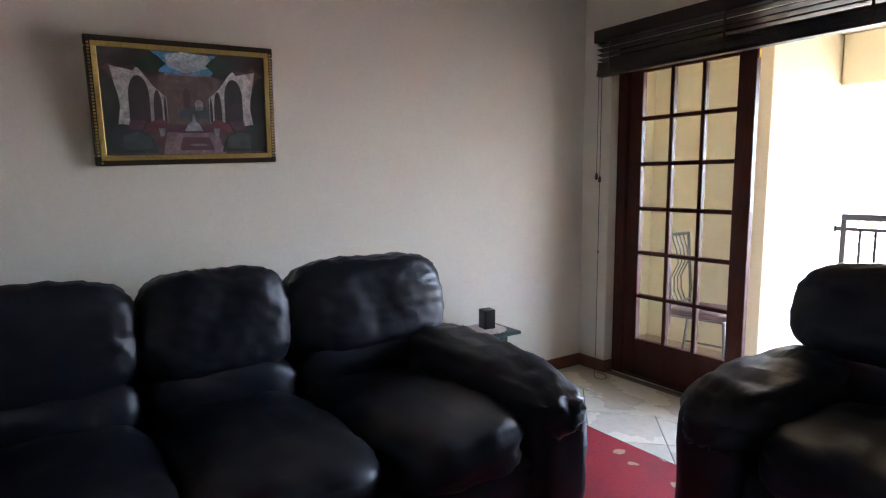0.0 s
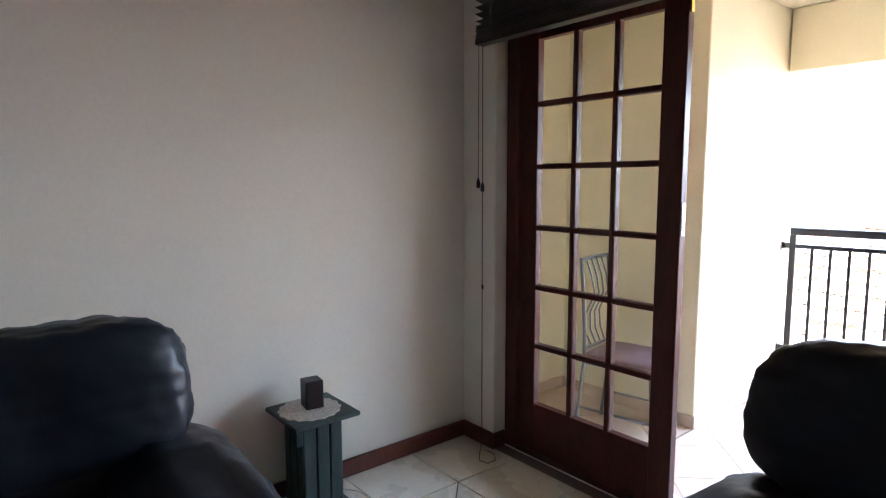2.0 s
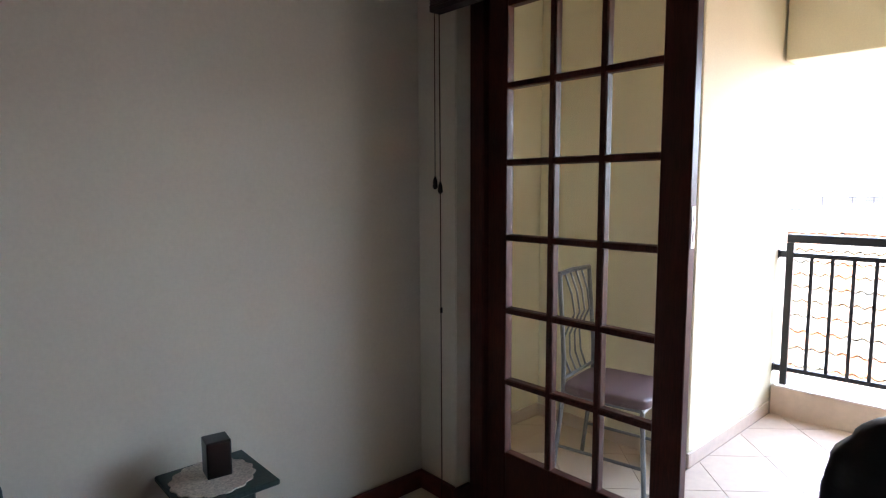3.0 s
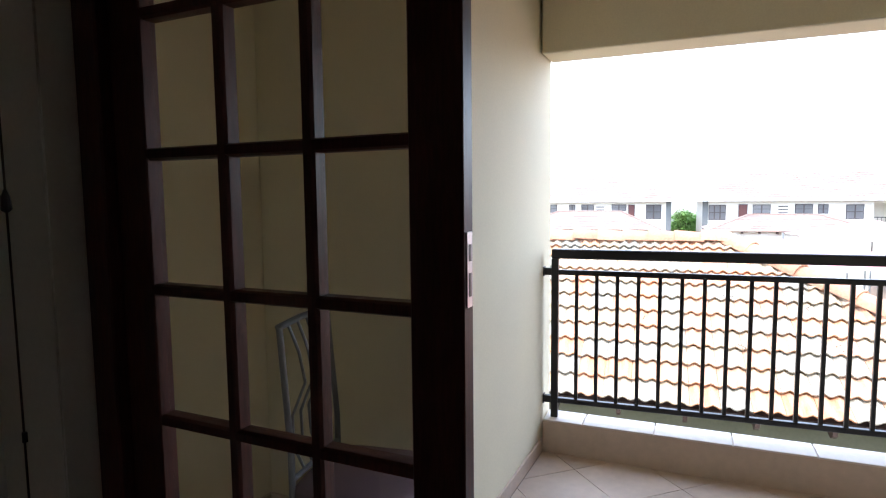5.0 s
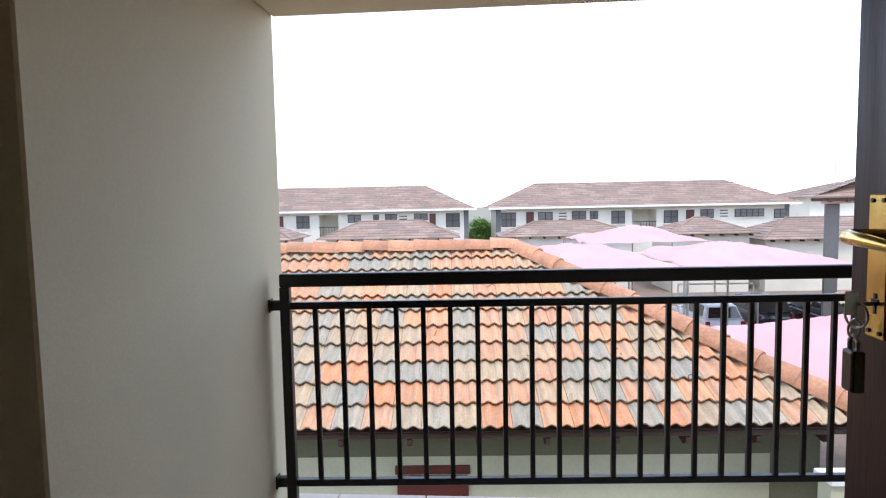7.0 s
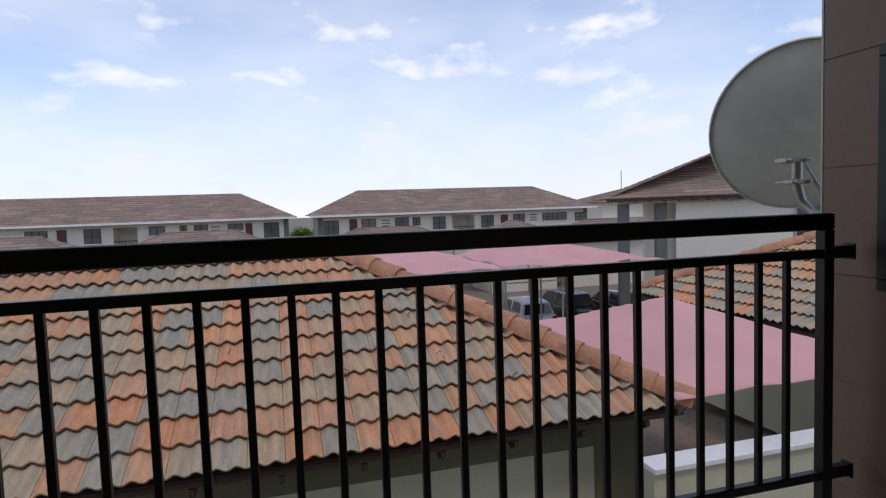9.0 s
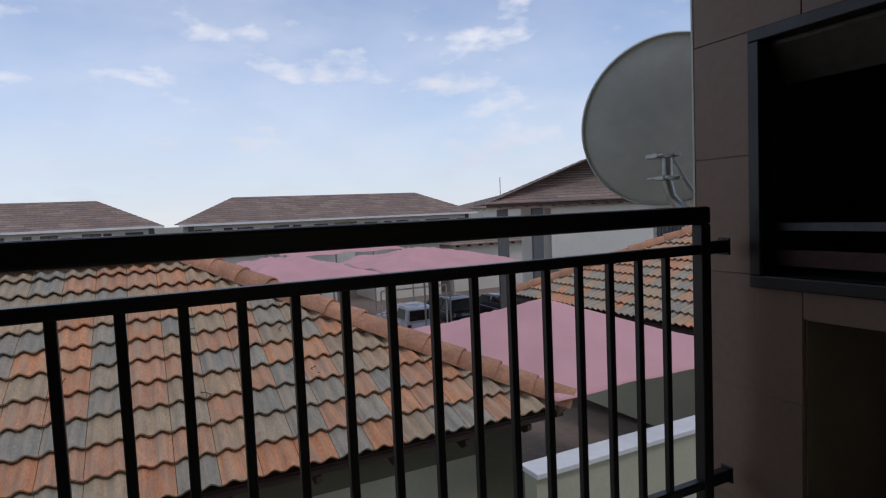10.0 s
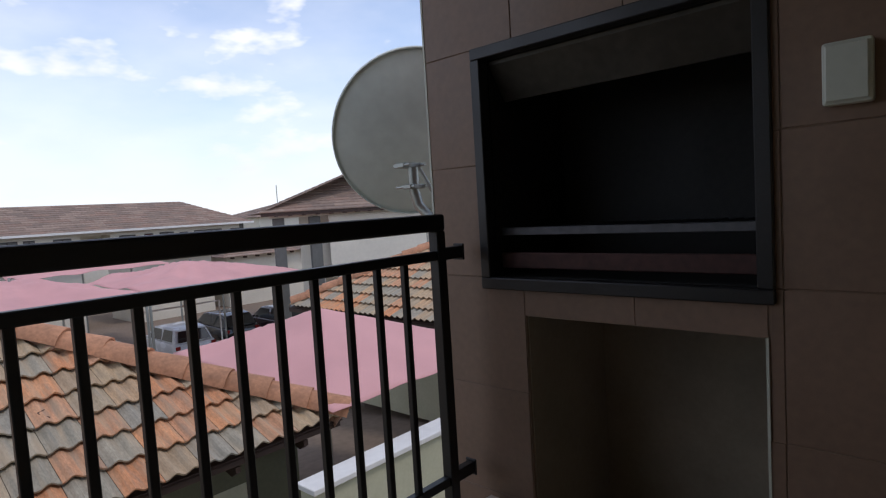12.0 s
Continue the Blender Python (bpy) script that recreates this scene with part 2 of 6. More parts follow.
M = dict(
    wall=material("cream_wall_plaster", (0.78, 0.722, 0.605), 0.8, vary=0.03, grain=90, bump=0.12, blotch=1.2, blotch_amount=0.04),
    white=material("white_paint", (0.8, 0.79, 0.76), 0.7, vary=0.03, grain=60, bump=0.1, blotch_amount=0.05),
    balcony=material("yellow_cream_plaster", (0.74, 0.67, 0.48), 0.82, vary=0.04, grain=120, bump=0.25, blotch=1.6, blotch_amount=0.06),
    wood=material("dark_red_stained_wood", (0.072, 0.020, 0.013), 0.42, vary=0.35, grain=26, bump=0.12, blotch=3, blotch_amount=0.2, stretch=(8, 8, 0.7), coat=0.0, spec=0.22),
    skirt=material("red_brown_stained_wood", (0.12, 0.028, 0.014), 0.4, vary=0.3, grain=24, bump=0.1, blotch=3, blotch_amount=0.2, coat=0.2),
    blind=material("very_dark_blind_wood", (0.022, 0.012, 0.010), 0.38, vary=0.3, grain=30, bump=0.1, stretch=(8, 0.7, 8)),
    tile=material("beige_glazed_tile", (0.76, 0.70, 0.58), 0.28, vary=0.05, grain=24, bump=0.05, blotch=3.5, blotch_amount=0.04, piece=0.05),
    grout=material("grey_brown_grout", (0.20, 0.16, 0.12), 0.9, vary=0.2, grain=150),
    btile=material("pink_beige_floor_tile", (0.56, 0.44, 0.34), 0.42, vary=0.06, grain=24, bump=0.06, blotch=3.5, blotch_amount=0.09, piece=0.05),
    ktile=material("white_sill_tile", (0.66, 0.57, 0.49), 0.55, vary=0.05, grain=30, bump=0.05, blotch=4, blotch_amount=0.08, piece=0.04),
    braai_tile=material("brown_matt_wall_tile", (0.21, 0.135, 0.093), 0.5, vary=0.08, grain=50, bump=0.12, blotch=4, blotch_amount=0.1, piece=0.05),
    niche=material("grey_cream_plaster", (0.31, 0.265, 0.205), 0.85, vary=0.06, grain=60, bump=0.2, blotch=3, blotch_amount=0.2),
    jgrout=material("dark_brown_grout", (0.26, 0.18, 0.13), 0.9),
    steel=material("black_painted_steel", (0.012, 0.012, 0.013), 0.42, vary=0.2, grain=120, bump=0.15, blotch=6, blotch_amount=0.2),
    soot=material("sooty_black_steel", (0.010, 0.010, 0.010), 0.7, vary=0.4, grain=40, bump=0.3, blotch=5, blotch_amount=0.4),
    hood=material("dull_brown_grey_steel", (0.075, 0.070, 0.058), 0.5, 0.4, vary=0.2, grain=30, blotch=4, blotch_amount=0.25),
    grate=material("grey_steel_bar", (0.10, 0.10, 0.11), 0.42, 0.6, vary=0.2, blotch_amount=0.3),
    rust=material("rusty_red_brown_steel", (0.07, 0.03, 0.026), 0.6, 0.3, vary=0.3, blotch_amount=0.3),
    leather=leather_material(),
    rug=rug_material(),
    fringe=material("rug_edge_binding", (0.16, 0.01, 0.012), 0.95, grain=200, bump=0.5),
    green=material("dark_green_painted_wood", (0.018, 0.040, 0.036), 0.5, vary=0.35, grain=22, bump=0.15, blotch=6, blotch_amount=0.35, stretch=(6, 6, 0.8)),
    lace=material("cream_lace_doily", (0.55, 0.47, 0.40), 0.9, vary=0.35, grain=130, bump=0.6),
    speaker=material("black_plastic", (0.012, 0.012, 0.013), 0.35, vary=0.1, grain=300, bump=0.1),
    gold=material("gilt_frame", (0.66, 0.48, 0.17), 0.32, 0.85, vary=0.25, grain=140, bump=0.4),
    darkframe=material("dark_bronze_moulding", (0.05, 0.035, 0.018), 0.35, 0.4, vary=0.25, grain=90, bump=0.3),
    brass=material("polished_brass", (0.62, 0.44, 0.13), 0.22, 1.0, vary=0.1, grain=60, bump=0.05, blotch=9, blotch_amount=0.2),
    chrome=material("satin_steel", (0.55, 0.55, 0.54), 0.28, 1.0, vary=0.06, grain=80, bump=0.05),
    galv=material("galvanised_steel", (0.36, 0.38, 0.36), 0.4, 0.8, vary=0.12, grain=60, bump=0.1),
    chairmetal=material("grey_enamelled_tube", (0.1800, 0.1860, 0.2046), 0.35, 0.5, vary=0.08),
    seat=material("mauve_brown_vinyl", (0.16, 0.10, 0.11), 0.5, vary=0.1, grain=150, bump=0.25),
    cord=material("brown_blind_cord", (0.07, 0.045, 0.03), 0.8, grain=300, bump=0.4),
    dish=material("grey_green_dish_enamel", (0.76, 0.84, 0.81), 0.4, vary=0.05, grain=20, bump=0.04, blotch=3, blotch_amount=0.1),
    plastic=material("pale_grey_green_plastic", (0.55, 0.58, 0.50), 0.5, vary=0.04, blotch_amount=0.08),
    glass=glass_material(),
    rooftile=roof_tile_material(vary=0.22, grain=38, bump=0.4, blotch=7, blotch_amount=0.16, piece=0.08, depth=0.004,
                      stretch=(2.6, 0.7, 1), spec=0.3,
                      palette=((0.608, 0.273, 0.133), (0.341, 0.302, 0.229), (0.459, 0.331, 0.202), (0.546, 0.278, 0.155), (0.410, 0.319, 0.213), (0.323, 0.290, 0.229), (0.484, 0.319, 0.187), (0.546, 0.290, 0.166), (0.354, 0.307, 0.229), (0.608, 0.284, 0.139), (0.434, 0.313, 0.198))),
    ridge=material("terracotta_ridge_cap", (0.45, 0.215, 0.118), 0.85, vary=0.2, grain=30, bump=0.4, blotch=6, blotch_amount=0.22, piece=0.16),
    mortar=material("pinkish_bedding_mortar", (0.34, 0.19, 0.12), 0.95, vary=0.3, grain=50, bump=0.6),
    farroof=material("far_brown_roof_tile", (0.19, 0.13, 0.10), 0.85, vary=0.2, grain=6, bump=0.3, blotch=0.7, blotch_amount=0.14,
                     palette=((0.260, 0.169, 0.127), (0.215, 0.153, 0.120), (0.293, 0.208, 0.159), (0.240, 0.169, 0.130))),
    farwall=material("far_cream_plaster", (0.68, 0.63, 0.53), 0.85, vary=0.04, grain=8, bump=0.1, blotch=0.6, blotch_amount=0.08),
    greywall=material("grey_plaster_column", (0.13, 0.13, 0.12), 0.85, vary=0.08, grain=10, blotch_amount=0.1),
    garagewall=material("pale_olive_plaster", (0.46, 0.445, 0.31), 0.85, vary=0.05, grain=30, bump=0.2, blotch=1.5, blotch_amount=0.1),
    # carries the shade under the outbuilding's eaves; the corner pier shares it
    olive=material("olive_painted_beam", (0.13, 0.125, 0.075), 0.8, vary=0.08, grain=30, blotch_amount=0.12),
    fascia=material("white_fascia_board", (0.72, 0.70, 0.66), 0.6, vary=0.05, grain=12, blotch_amount=0.08),
    timber=material("dark_brown_timber", (0.045, 0.022, 0.014), 0.6, vary=0.3, grain=20, stretch=(1, 6, 6)),
    shutter=material("red_brown_timber_door", (0.10, 0.022, 0.014), 0.5, vary=0.2, grain=20, blotch_amount=0.2),
    cloth=material("pink_shade_cloth", (0.62, 0.318, 0.305), 0.9, vary=0.05, grain=300, bump=0.3, blotch=0.9, blotch_amount=0.09),
    paving=material("brown_grey_brick_paving", (0.2116, 0.1560, 0.1155), 0.9, vary=0.16, grain=7, bump=0.4, blotch=0.25, blotch_amount=0.14),
    soil=material("dry_ground", (0.20, 0.175, 0.12), 0.95, vary=0.2, grain=3, bump=0.4, blotch=0.08, blotch_amount=0.25),
    carwhite=material("white_car_paint", (0.62, 0.63, 0.64), 0.25, vary=0.02, bump=0.0, blotch_amount=0.04, coat=0.6),
    cardark=material("dark_car_paint", (0.012, 0.013, 0.016), 0.22, vary=0.05, bump=0.0, blotch_amount=0.05, coat=0.8),
    carred=material("dark_maroon_car_paint", (0.03, 0.012, 0.014), 0.22, vary=0.05, bump=0.0, blotch_amount=0.05, coat=0.8),
    carglass=material("tinted_car_glass", (0.012, 0.014, 0.015), 0.06, vary=0.05, bump=0.0, blotch_amount=0.05, spec=0.8),
    tyre=material("black_rubber", (0.015, 0.015, 0.015), 0.8, grain=90, bump=0.3),
    farglass=material("dark_window_pane", (0.13, 0.125, 0.12), 0.12, vary=0.1, bump=0.0, blotch=0.4, blotch_amount=0.4),
    winframe=material("brown_steel_window_frame", (0.035, 0.020, 0.016), 0.5, vary=0.1),
    leaf=material("green_leaves", (0.1870, 0.3360, 0.0780), 0.6, vary=0.3, grain=4, bump=0.0, blotch=0.6, blotch_amount=0.35),
    bark=material("grey_bark", (0.12, 0.09, 0.065), 0.9, vary=0.3, grain=12, bump=0.5),
    lamp=material("lamp_red_lens", (0.25, 0.01, 0.01), 0.2, vary=0.05, bump=0.0),
)

# ---- building helpers ----


def thing(name, m=None, label="", category="", group="", kind=""):
    ob = new(name)
    ob.empty_display_size = 0.1
    if m is not None:
        ob.matrix_basis = m
    return tagged(ob, label, category, group, kind)


def solid(name, bm, mat, smooth=False, label="", category="", group="", kind=""):
    me = bpy.data.meshes.new(name)
    bmesh.ops.recalc_face_normals(bm, faces=bm.faces)
    bm.to_mesh(me)
    bm.free()
    me.materials.append(mat)
    if smooth:
        me.shade_smooth()
        me.set_sharp_from_angle(angle=radians(smooth if smooth is not True else 40))
    return tagged(new(name, me), label, category, group, kind)


def part(name, bm, mat, parent, label="", smooth=False):
    ob = solid(name, bm, mat, smooth, label)
    ob.parent = parent
    return ob


def share(ob, m, parent):
    """Another part on the same mesh."""
    c = bpy.data.objects.new(ob.name.split(".")[0], ob.data)
    scene.collection.objects.link(c)
    c.parent = parent
    c.matrix_basis = m
    return c


def box(bm, x0, x1, y0, y1, z0, z1, bevel=0.0, seg=1, m=None):
    r = bmesh.ops.create_cube(bm, size=1)
    vs = r["verts"]
    t = Matrix.Translation(((x0 + x1) / 2, (y0 + y1) / 2, (z0 + z1) / 2)) @ Matrix.Diagonal((abs(x1 - x0), abs(y1 - y0), abs(z1 - z0), 1))
    bmesh.ops.transform(bm, matrix=(m @ t) if m is not None else t, verts=vs)
    if bevel:
        es = list({e for v in vs for e in v.link_edges})
        bmesh.ops.bevel(bm, geom=es, offset=bevel, segments=seg, affect="EDGES", profile=0.5)
    return bm


def B(*a, **k):
    return box(bmesh.new(), *a, **k)


def boxes(rows, bevel=0.0):
    bm = bmesh.new()
    for r in rows:
        box(bm, *r, bevel=bevel)
    return bm


def tube(bm, pts, r, n=10, cap=True):
    """A round bar along a line of points; r may be one radius or one for each point."""
    pts = [Vector(p) for p in pts]
    rs = r if isinstance(r, (list, tuple)) else [r] * len(pts)
    rings = []
    up = None
    for i, p in enumerate(pts):
        d = (pts[min(i + 1, len(pts) - 1)] - pts[max(i - 1, 0)]).normalized()
        if up is None:
            up = d.orthogonal().normalized()
        side = (up - d * up.dot(d)).normalized()
        up = side
        other = d.cross(side)
        rings.append([bm.verts.new(p + rs[i] * (math.cos(2 * math.pi * k / n) * side + math.sin(2 * math.pi * k / n) * other)) for k in range(n)])
    for a, b in zip(rings, rings[1:]):
        for k in range(n):
            bm.faces.new((a[k], a[(k + 1) % n], b[(k + 1) % n], b[k]))
    if cap:
        bm.faces.new(rings[0][::-1]); bm.faces.new(rings[-1])
    return bm


def T(pts, r, n=10):
    return tube(bmesh.new(), pts, r, n)


def prism(bm, outline, axis, a, b):
    """An outline of (u, v) pushed along axis x, y or z from a to b."""
    def p(u, v, w):
        return {"x": (w, u, v), "y": (u, w, v), "z": (u, v, w)}[axis]
    lo = [bm.verts.new(p(u, v, a)) for u, v in outline]
    hi = [bm.verts.new(p(u, v, b)) for u, v in outline]
    n = len(outline)
    bm.faces.new(lo[::-1]); bm.faces.new(hi)
    for i in range(n):
        bm.faces.new((lo[i], lo[(i + 1) % n], hi[(i + 1) % n], hi[i]))
    return bm


def cushion(sx, sy, sz, puff=0.25, n=10, seed=0, wrinkle=0.006, power=4.0):
    """A soft stuffed block centred on the origin: a superellipsoid with slack wrinkles."""
    bm = bmesh.new()
    bmesh.ops.create_cube(bm, size=2)
    bmesh.ops.subdivide_edges(bm, edges=bm.edges, cuts=n, use_grid_fill=True)
    for v in bm.verts:
        c = v.co
        k = (abs(c.x) ** power + abs(c.y) ** power + abs(c.z) ** power) ** (-1 / power)
        d = c * k
        w = noise.noise(d * 2.3 + Vector((seed * 7.1, seed, 0))) * wrinkle * 2 + noise.noise(d * 6 + Vector((0, seed * 3.3, seed))) * wrinkle
        v.co = Vector((d.x * sx / 2, d.y * sy / 2, d.z * sz / 2)) + d.normalized() * w
    return bm

# ---- plan (metres) ----
Y_NORTH = 2.57            # picture wall
X_DOOR_IN, X_DOOR_OUT = 2.56, 2.79
X_LEAF = 2.676            # middle of the door leaves
DOOR_S, DOOR_N = 0.68, 2.273
DOOR_TOP = 2.05
X_WEST, Y_SOUTH = -3.6, -3.2
CEIL = 2.62
Z_BALC = -0.13
Z_KERB = 0.058
Y_PIER, X_PIER = 1.99, 3.82
X_RAIL, X_EDGE = 4.96, 5.08
Y_BRAAI, X_CORNER = -0.78, 5.365     # grill wall and its outer corner
Y_ALCOVE = 2.95
SOFFIT = 2.00
GROUND = -3.0
COURT = -4.6              # the parking court falls away from the house


def turned(x, y, degrees):
    """A turn about the upright axis through (x, y)."""
    return Matrix.Translation((x, y, 0)) @ Matrix.Rotation(radians(degrees), 4, "Z") @ Matrix.Translation((-x, -y, 0))


# the house wall stands a little askew to the balcony front and to the court
TURN_RAIL = turned(4.96, 1.821, 5.5)
TURN_FRONT = turned(X_EDGE, Y_PIER, 2.5)
TURN_GRILL = turned(X_CORNER, Y_BRAAI, 5.5)
TURN_COURT = turned(8.8, -2.45, 5.5)


def structure(name, rows, mat, label, bevel=0.0):
    return solid(name, boxes(rows, bevel), mat, label=label, category=name.split("_")[0], kind="structure")


structure("wall_north", [(X_WEST - 0.2, X_DOOR_OUT, Y_NORTH, Y_NORTH + 0.2, -0.3, CEIL)], M["wall"], "cream plastered wall with a picture hung on it")
WY0, WY1, WZ0, WZ1 = -2.2, -1.92, 1.3, 2.0       # unseen opening added behind the walker to let in fill light
structure("wall_west", [(X_WEST - 0.2, X_WEST, Y_SOUTH - 0.2, WY0, -0.3, CEIL), (X_WEST - 0.2, X_WEST, WY1, Y_NORTH, -0.3, CEIL),
                        (X_WEST - 0.2, X_WEST, WY0, WY1, -0.3, WZ0), (X_WEST - 0.2, X_WEST, WY0, WY1, WZ1, CEIL)], M["wall"], "plain cream plastered wall with an added opening for fill light")
structure("wall_south", [(X_WEST, X_DOOR_OUT, Y_SOUTH - 0.2, Y_SOUTH, -0.3, CEIL)], M["wall"], "plain cream plastered wall closing the room")
OP_S, OP_N, OP_T = DOOR_S - 0.055, DOOR_N + 0.082, DOOR_TOP + 0.06
structure("wall_east", [(X_DOOR_IN, X_DOOR_OUT, Y_SOUTH, OP_S, -0.3, CEIL), (X_DOOR_IN, X_DOOR_OUT, OP_N, Y_NORTH, -0.3, CEIL),
                        (X_DOOR_IN, X_DOOR_OUT, OP_S, OP_N, OP_T, CEIL)], M["wall"], "cream plastered wall with double doors to a balcony")
structure("ceiling", [(X_WEST - 0.2, X_DOOR_OUT, Y_SOUTH - 0.2, Y_NORTH + 0.2, CEIL, CEIL + 0.2)], M["white"], "plain white ceiling of the living room")
structure("trim_reveal", [(X_DOOR_IN + 0.003, X_DOOR_OUT - 0.003, OP_N - 0.004, OP_N, 0.09, OP_T)], M["wall"], "plastered reveal beside the double doors")

floor_slab = structure("floor", [(X_WEST, X_DOOR_OUT, Y_SOUTH, Y_NORTH, -0.3, -0.006)], M["grout"], "beige ceramic floor tiles laid diagonally")
structure("floor_balcony", [(X_DOOR_OUT, 5.2, Y_BRAAI - 0.3, Y_ALCOVE + 0.2, Z_BALC - 0.25, Z_BALC - 0.006)], M["grout"], "pinkish beige balcony floor tiles laid diagonally")

skirting = [("baseboard", (X_WEST, X_DOOR_IN, Y_NORTH - 0.018, Y_NORTH, 0, 0.08)),
            ("baseboard", (X_DOOR_IN - 0.018, X_DOOR_IN, OP_N, Y_NORTH - 0.018, 0, 0.08)),
            ("baseboard", (X_DOOR_IN - 0.018, X_LEAF - 0.05, OP_N - 0.020, OP_N - 0.0045, 0, 0.08)),
            ("baseboard", (X_DOOR_IN - 0.018, X_DOOR_IN, Y_SOUTH, OP_S, 0, 0.08))]
for n, r in skirting:
    solid(n, boxes([r], 0.004), M["skirt"], label="red-brown stained wooden baseboard along the wall", category="baseboard", kind="structure")

# balcony shell
structure("wall_alcove", [(X_DOOR_OUT, X_PIER + 0.2, Y_ALCOVE, Y_ALCOVE + 0.2, Z_BALC - 0.2, 2.4)], M["balcony"], "yellow cream plastered wall behind a balcony chair")
structure("wall_pier", [(X_PIER, X_EDGE, Y_PIER, Y_ALCOVE, Z_BALC - 0.2, 2.4)], M["balcony"], "yellow cream plastered balcony side wall", 0.006)
structure("wall_outer", [(X_DOOR_OUT - 0.002, X_DOOR_OUT + 0.012, Y_BRAAI - 0.3, OP_S, Z_BALC, 2.4), (X_DOOR_OUT - 0.002, X_DOOR_OUT + 0.012, OP_N, Y_ALCOVE, Z_BALC, 2.4),
                         (X_DOOR_OUT - 0.002, X_DOOR_OUT + 0.012, OP_S, OP_N, OP_T, 2.4)], M["balcony"], "cream plastered house wall facing the balcony")
structure("ceiling_balcony", [(X_DOOR_OUT, X_EDGE + 0.24, Y_BRAAI - 0.9, Y_ALCOVE + 0.2, 2.4, 2.6)], M["balcony"], "plastered ceiling over the balcony")
structure("trim_beam", [(X_EDGE - 0.24, X_EDGE - 0.005, Y_BRAAI - 0.02, Y_PIER - 0.003, SOFFIT, 2.396)], M["balcony"], "plastered beam across the balcony opening", 0.006).matrix_basis = TURN_FRONT
structure("trim_sill", [(X_LEAF - 0.04, X_DOOR_OUT + 0.05, OP_S, OP_N, Z_BALC + 0.002, 0.004)], M["tile"], "tiled door sill stepping down to the balcony", 0.004)
KERB_IN, KERB_OUT = 4.88, 5.045
structure("kerb", [(KERB_IN + 0.01, KERB_OUT - 0.01, Y_BRAAI, Y_PIER - 0.003, Z_BALC - 0.25, Z_KERB - 0.01)], M["btile"], "low beige tiled kerb under the balcony railing", 0.004).matrix_basis = TURN_FRONT
structure("wall_below", [(X_DOOR_OUT, X_EDGE + 0.05, Y_BRAAI - 0.6, Y_ALCOVE + 0.2, GROUND, Z_BALC - 0.25)], M["garagewall"], "plastered house wall below the balcony")
for r in ((X_PIER - 0.012, X_PIER, Y_PIER - 0.012, Y_ALCOVE, Z_BALC, Z_BALC + 0.075), (X_PIER, KERB_IN + 0.01, Y_PIER - 0.012, Y_PIER, Z_BALC, Z_BALC + 0.075),
          (X_DOOR_OUT + 0.012, X_PIER - 0.012, Y_ALCOVE - 0.012, Y_ALCOVE, Z_BALC, Z_BALC + 0.075)):
    solid("baseboard", boxes([r], 0.002), M["btile"], label="beige tile skirting along the balcony wall", category="baseboard", kind="structure")


# ---- doors ----
def door_leaf(width=0.795, height=DOOR_TOP - 0.012):
    """A glazed leaf: hinge edge at the origin, running along -y, thickness along x."""
    d = thing("door_leaf", None, "dark red stained wooden French door with eighteen panes", "door", "double doors", "structure")
    z0 = 0.012
    st, t = 0.0965, 0.020
    zb, zt = 0.25, 1.93
    mun = 0.025
    part("stile", B(-t, t, -st, 0, z0, height, bevel=0.003), M["wood"], d)
    part("stile", B(-t, t, -width, -width + st, z0, height, bevel=0.003), M["wood"], d)
    part("bottom_rail", B(-t + 0.001, t - 0.001, -width + st, -st, z0, zb, bevel=0.003), M["wood"], d)
    part("top_rail", B(-t + 0.001, t - 0.001, -width + st, -st, zt, height, bevel=0.003), M["wood"], d)
    ph, pw = (zt - zb) / 6, (width - 2 * st) / 3
    for i in range(1, 6):
        z = zb + i * ph
        part("glazing_bar", prism(bmesh.new(), [(-0.018, z - mun / 2 + 0.004), (-0.010, z - mun / 2), (0.018, z - mun / 2), (0.018, z + mun / 2), (-0.010, z + mun / 2), (-0.018, z + mun / 2 - 0.004)], "y", -width + st, -st), M["wood"], d)
    for j in range(1, 3):
        y = -st - j * pw
        part("glazing_bar", prism(bmesh.new(), [(-0.0185, y - mun / 2 + 0.004), (-0.0105, y - mun / 2), (0.0175, y - mun / 2), (0.0175, y + mun / 2), (-0.0105, y + mun / 2), (-0.0185, y + mun / 2 - 0.004)], "z", zb, zt), M["wood"], d)
    for i in range(6):
        for j in range(3):
            p = part("pane", B(0.000, 0.004, -st - (j + 1) * pw + 0.006, -st - j * pw - 0.006, zb + i * ph + 0.006, zb + (i + 1) * ph - 0.006), M["glass"], d)
            p.visible_shadow = False
    return d


door_1 = door_leaf()
door_1.name = "door_1"
door_1.matrix_basis = pose(X_LEAF + 0.006, DOOR_N + 0.010, 0, 0, 0, 0.4)
tagged(door_1, "nearly closed dark red wooden French door leaf with eighteen panes")
plate = part("lock_faceplate", B(-0.011, 0.011, -0.7975, -0.7945, 1.10, 1.222, bevel=0.001), M["chrome"], door_1, "steel lock faceplate with two slots")
part("slot", boxes([(-0.005, 0.005, -0.7982, -0.7970, 1.175, 1.202), (-0.005, 0.005, -0.7982, -0.7970, 1.118, 1.156)]), M["speaker"], plate)
part("bolt", B(-0.010, 0.010, -0.7995, -0.7945, 1.90, 2.02, bevel=0.001), M["brass"], door_1, "brass flush bolt")
part("bolt", B(0.02, 0.034, -0.780, -0.750, 0.405, 0.425, bevel=0.002), M["brass"], door_1, "small brass bolt knob")
door_2 = copy_thing(door_1, pose(X_LEAF + 0.03, DOOR_S + 0.004, 0, 0, 0, 0))
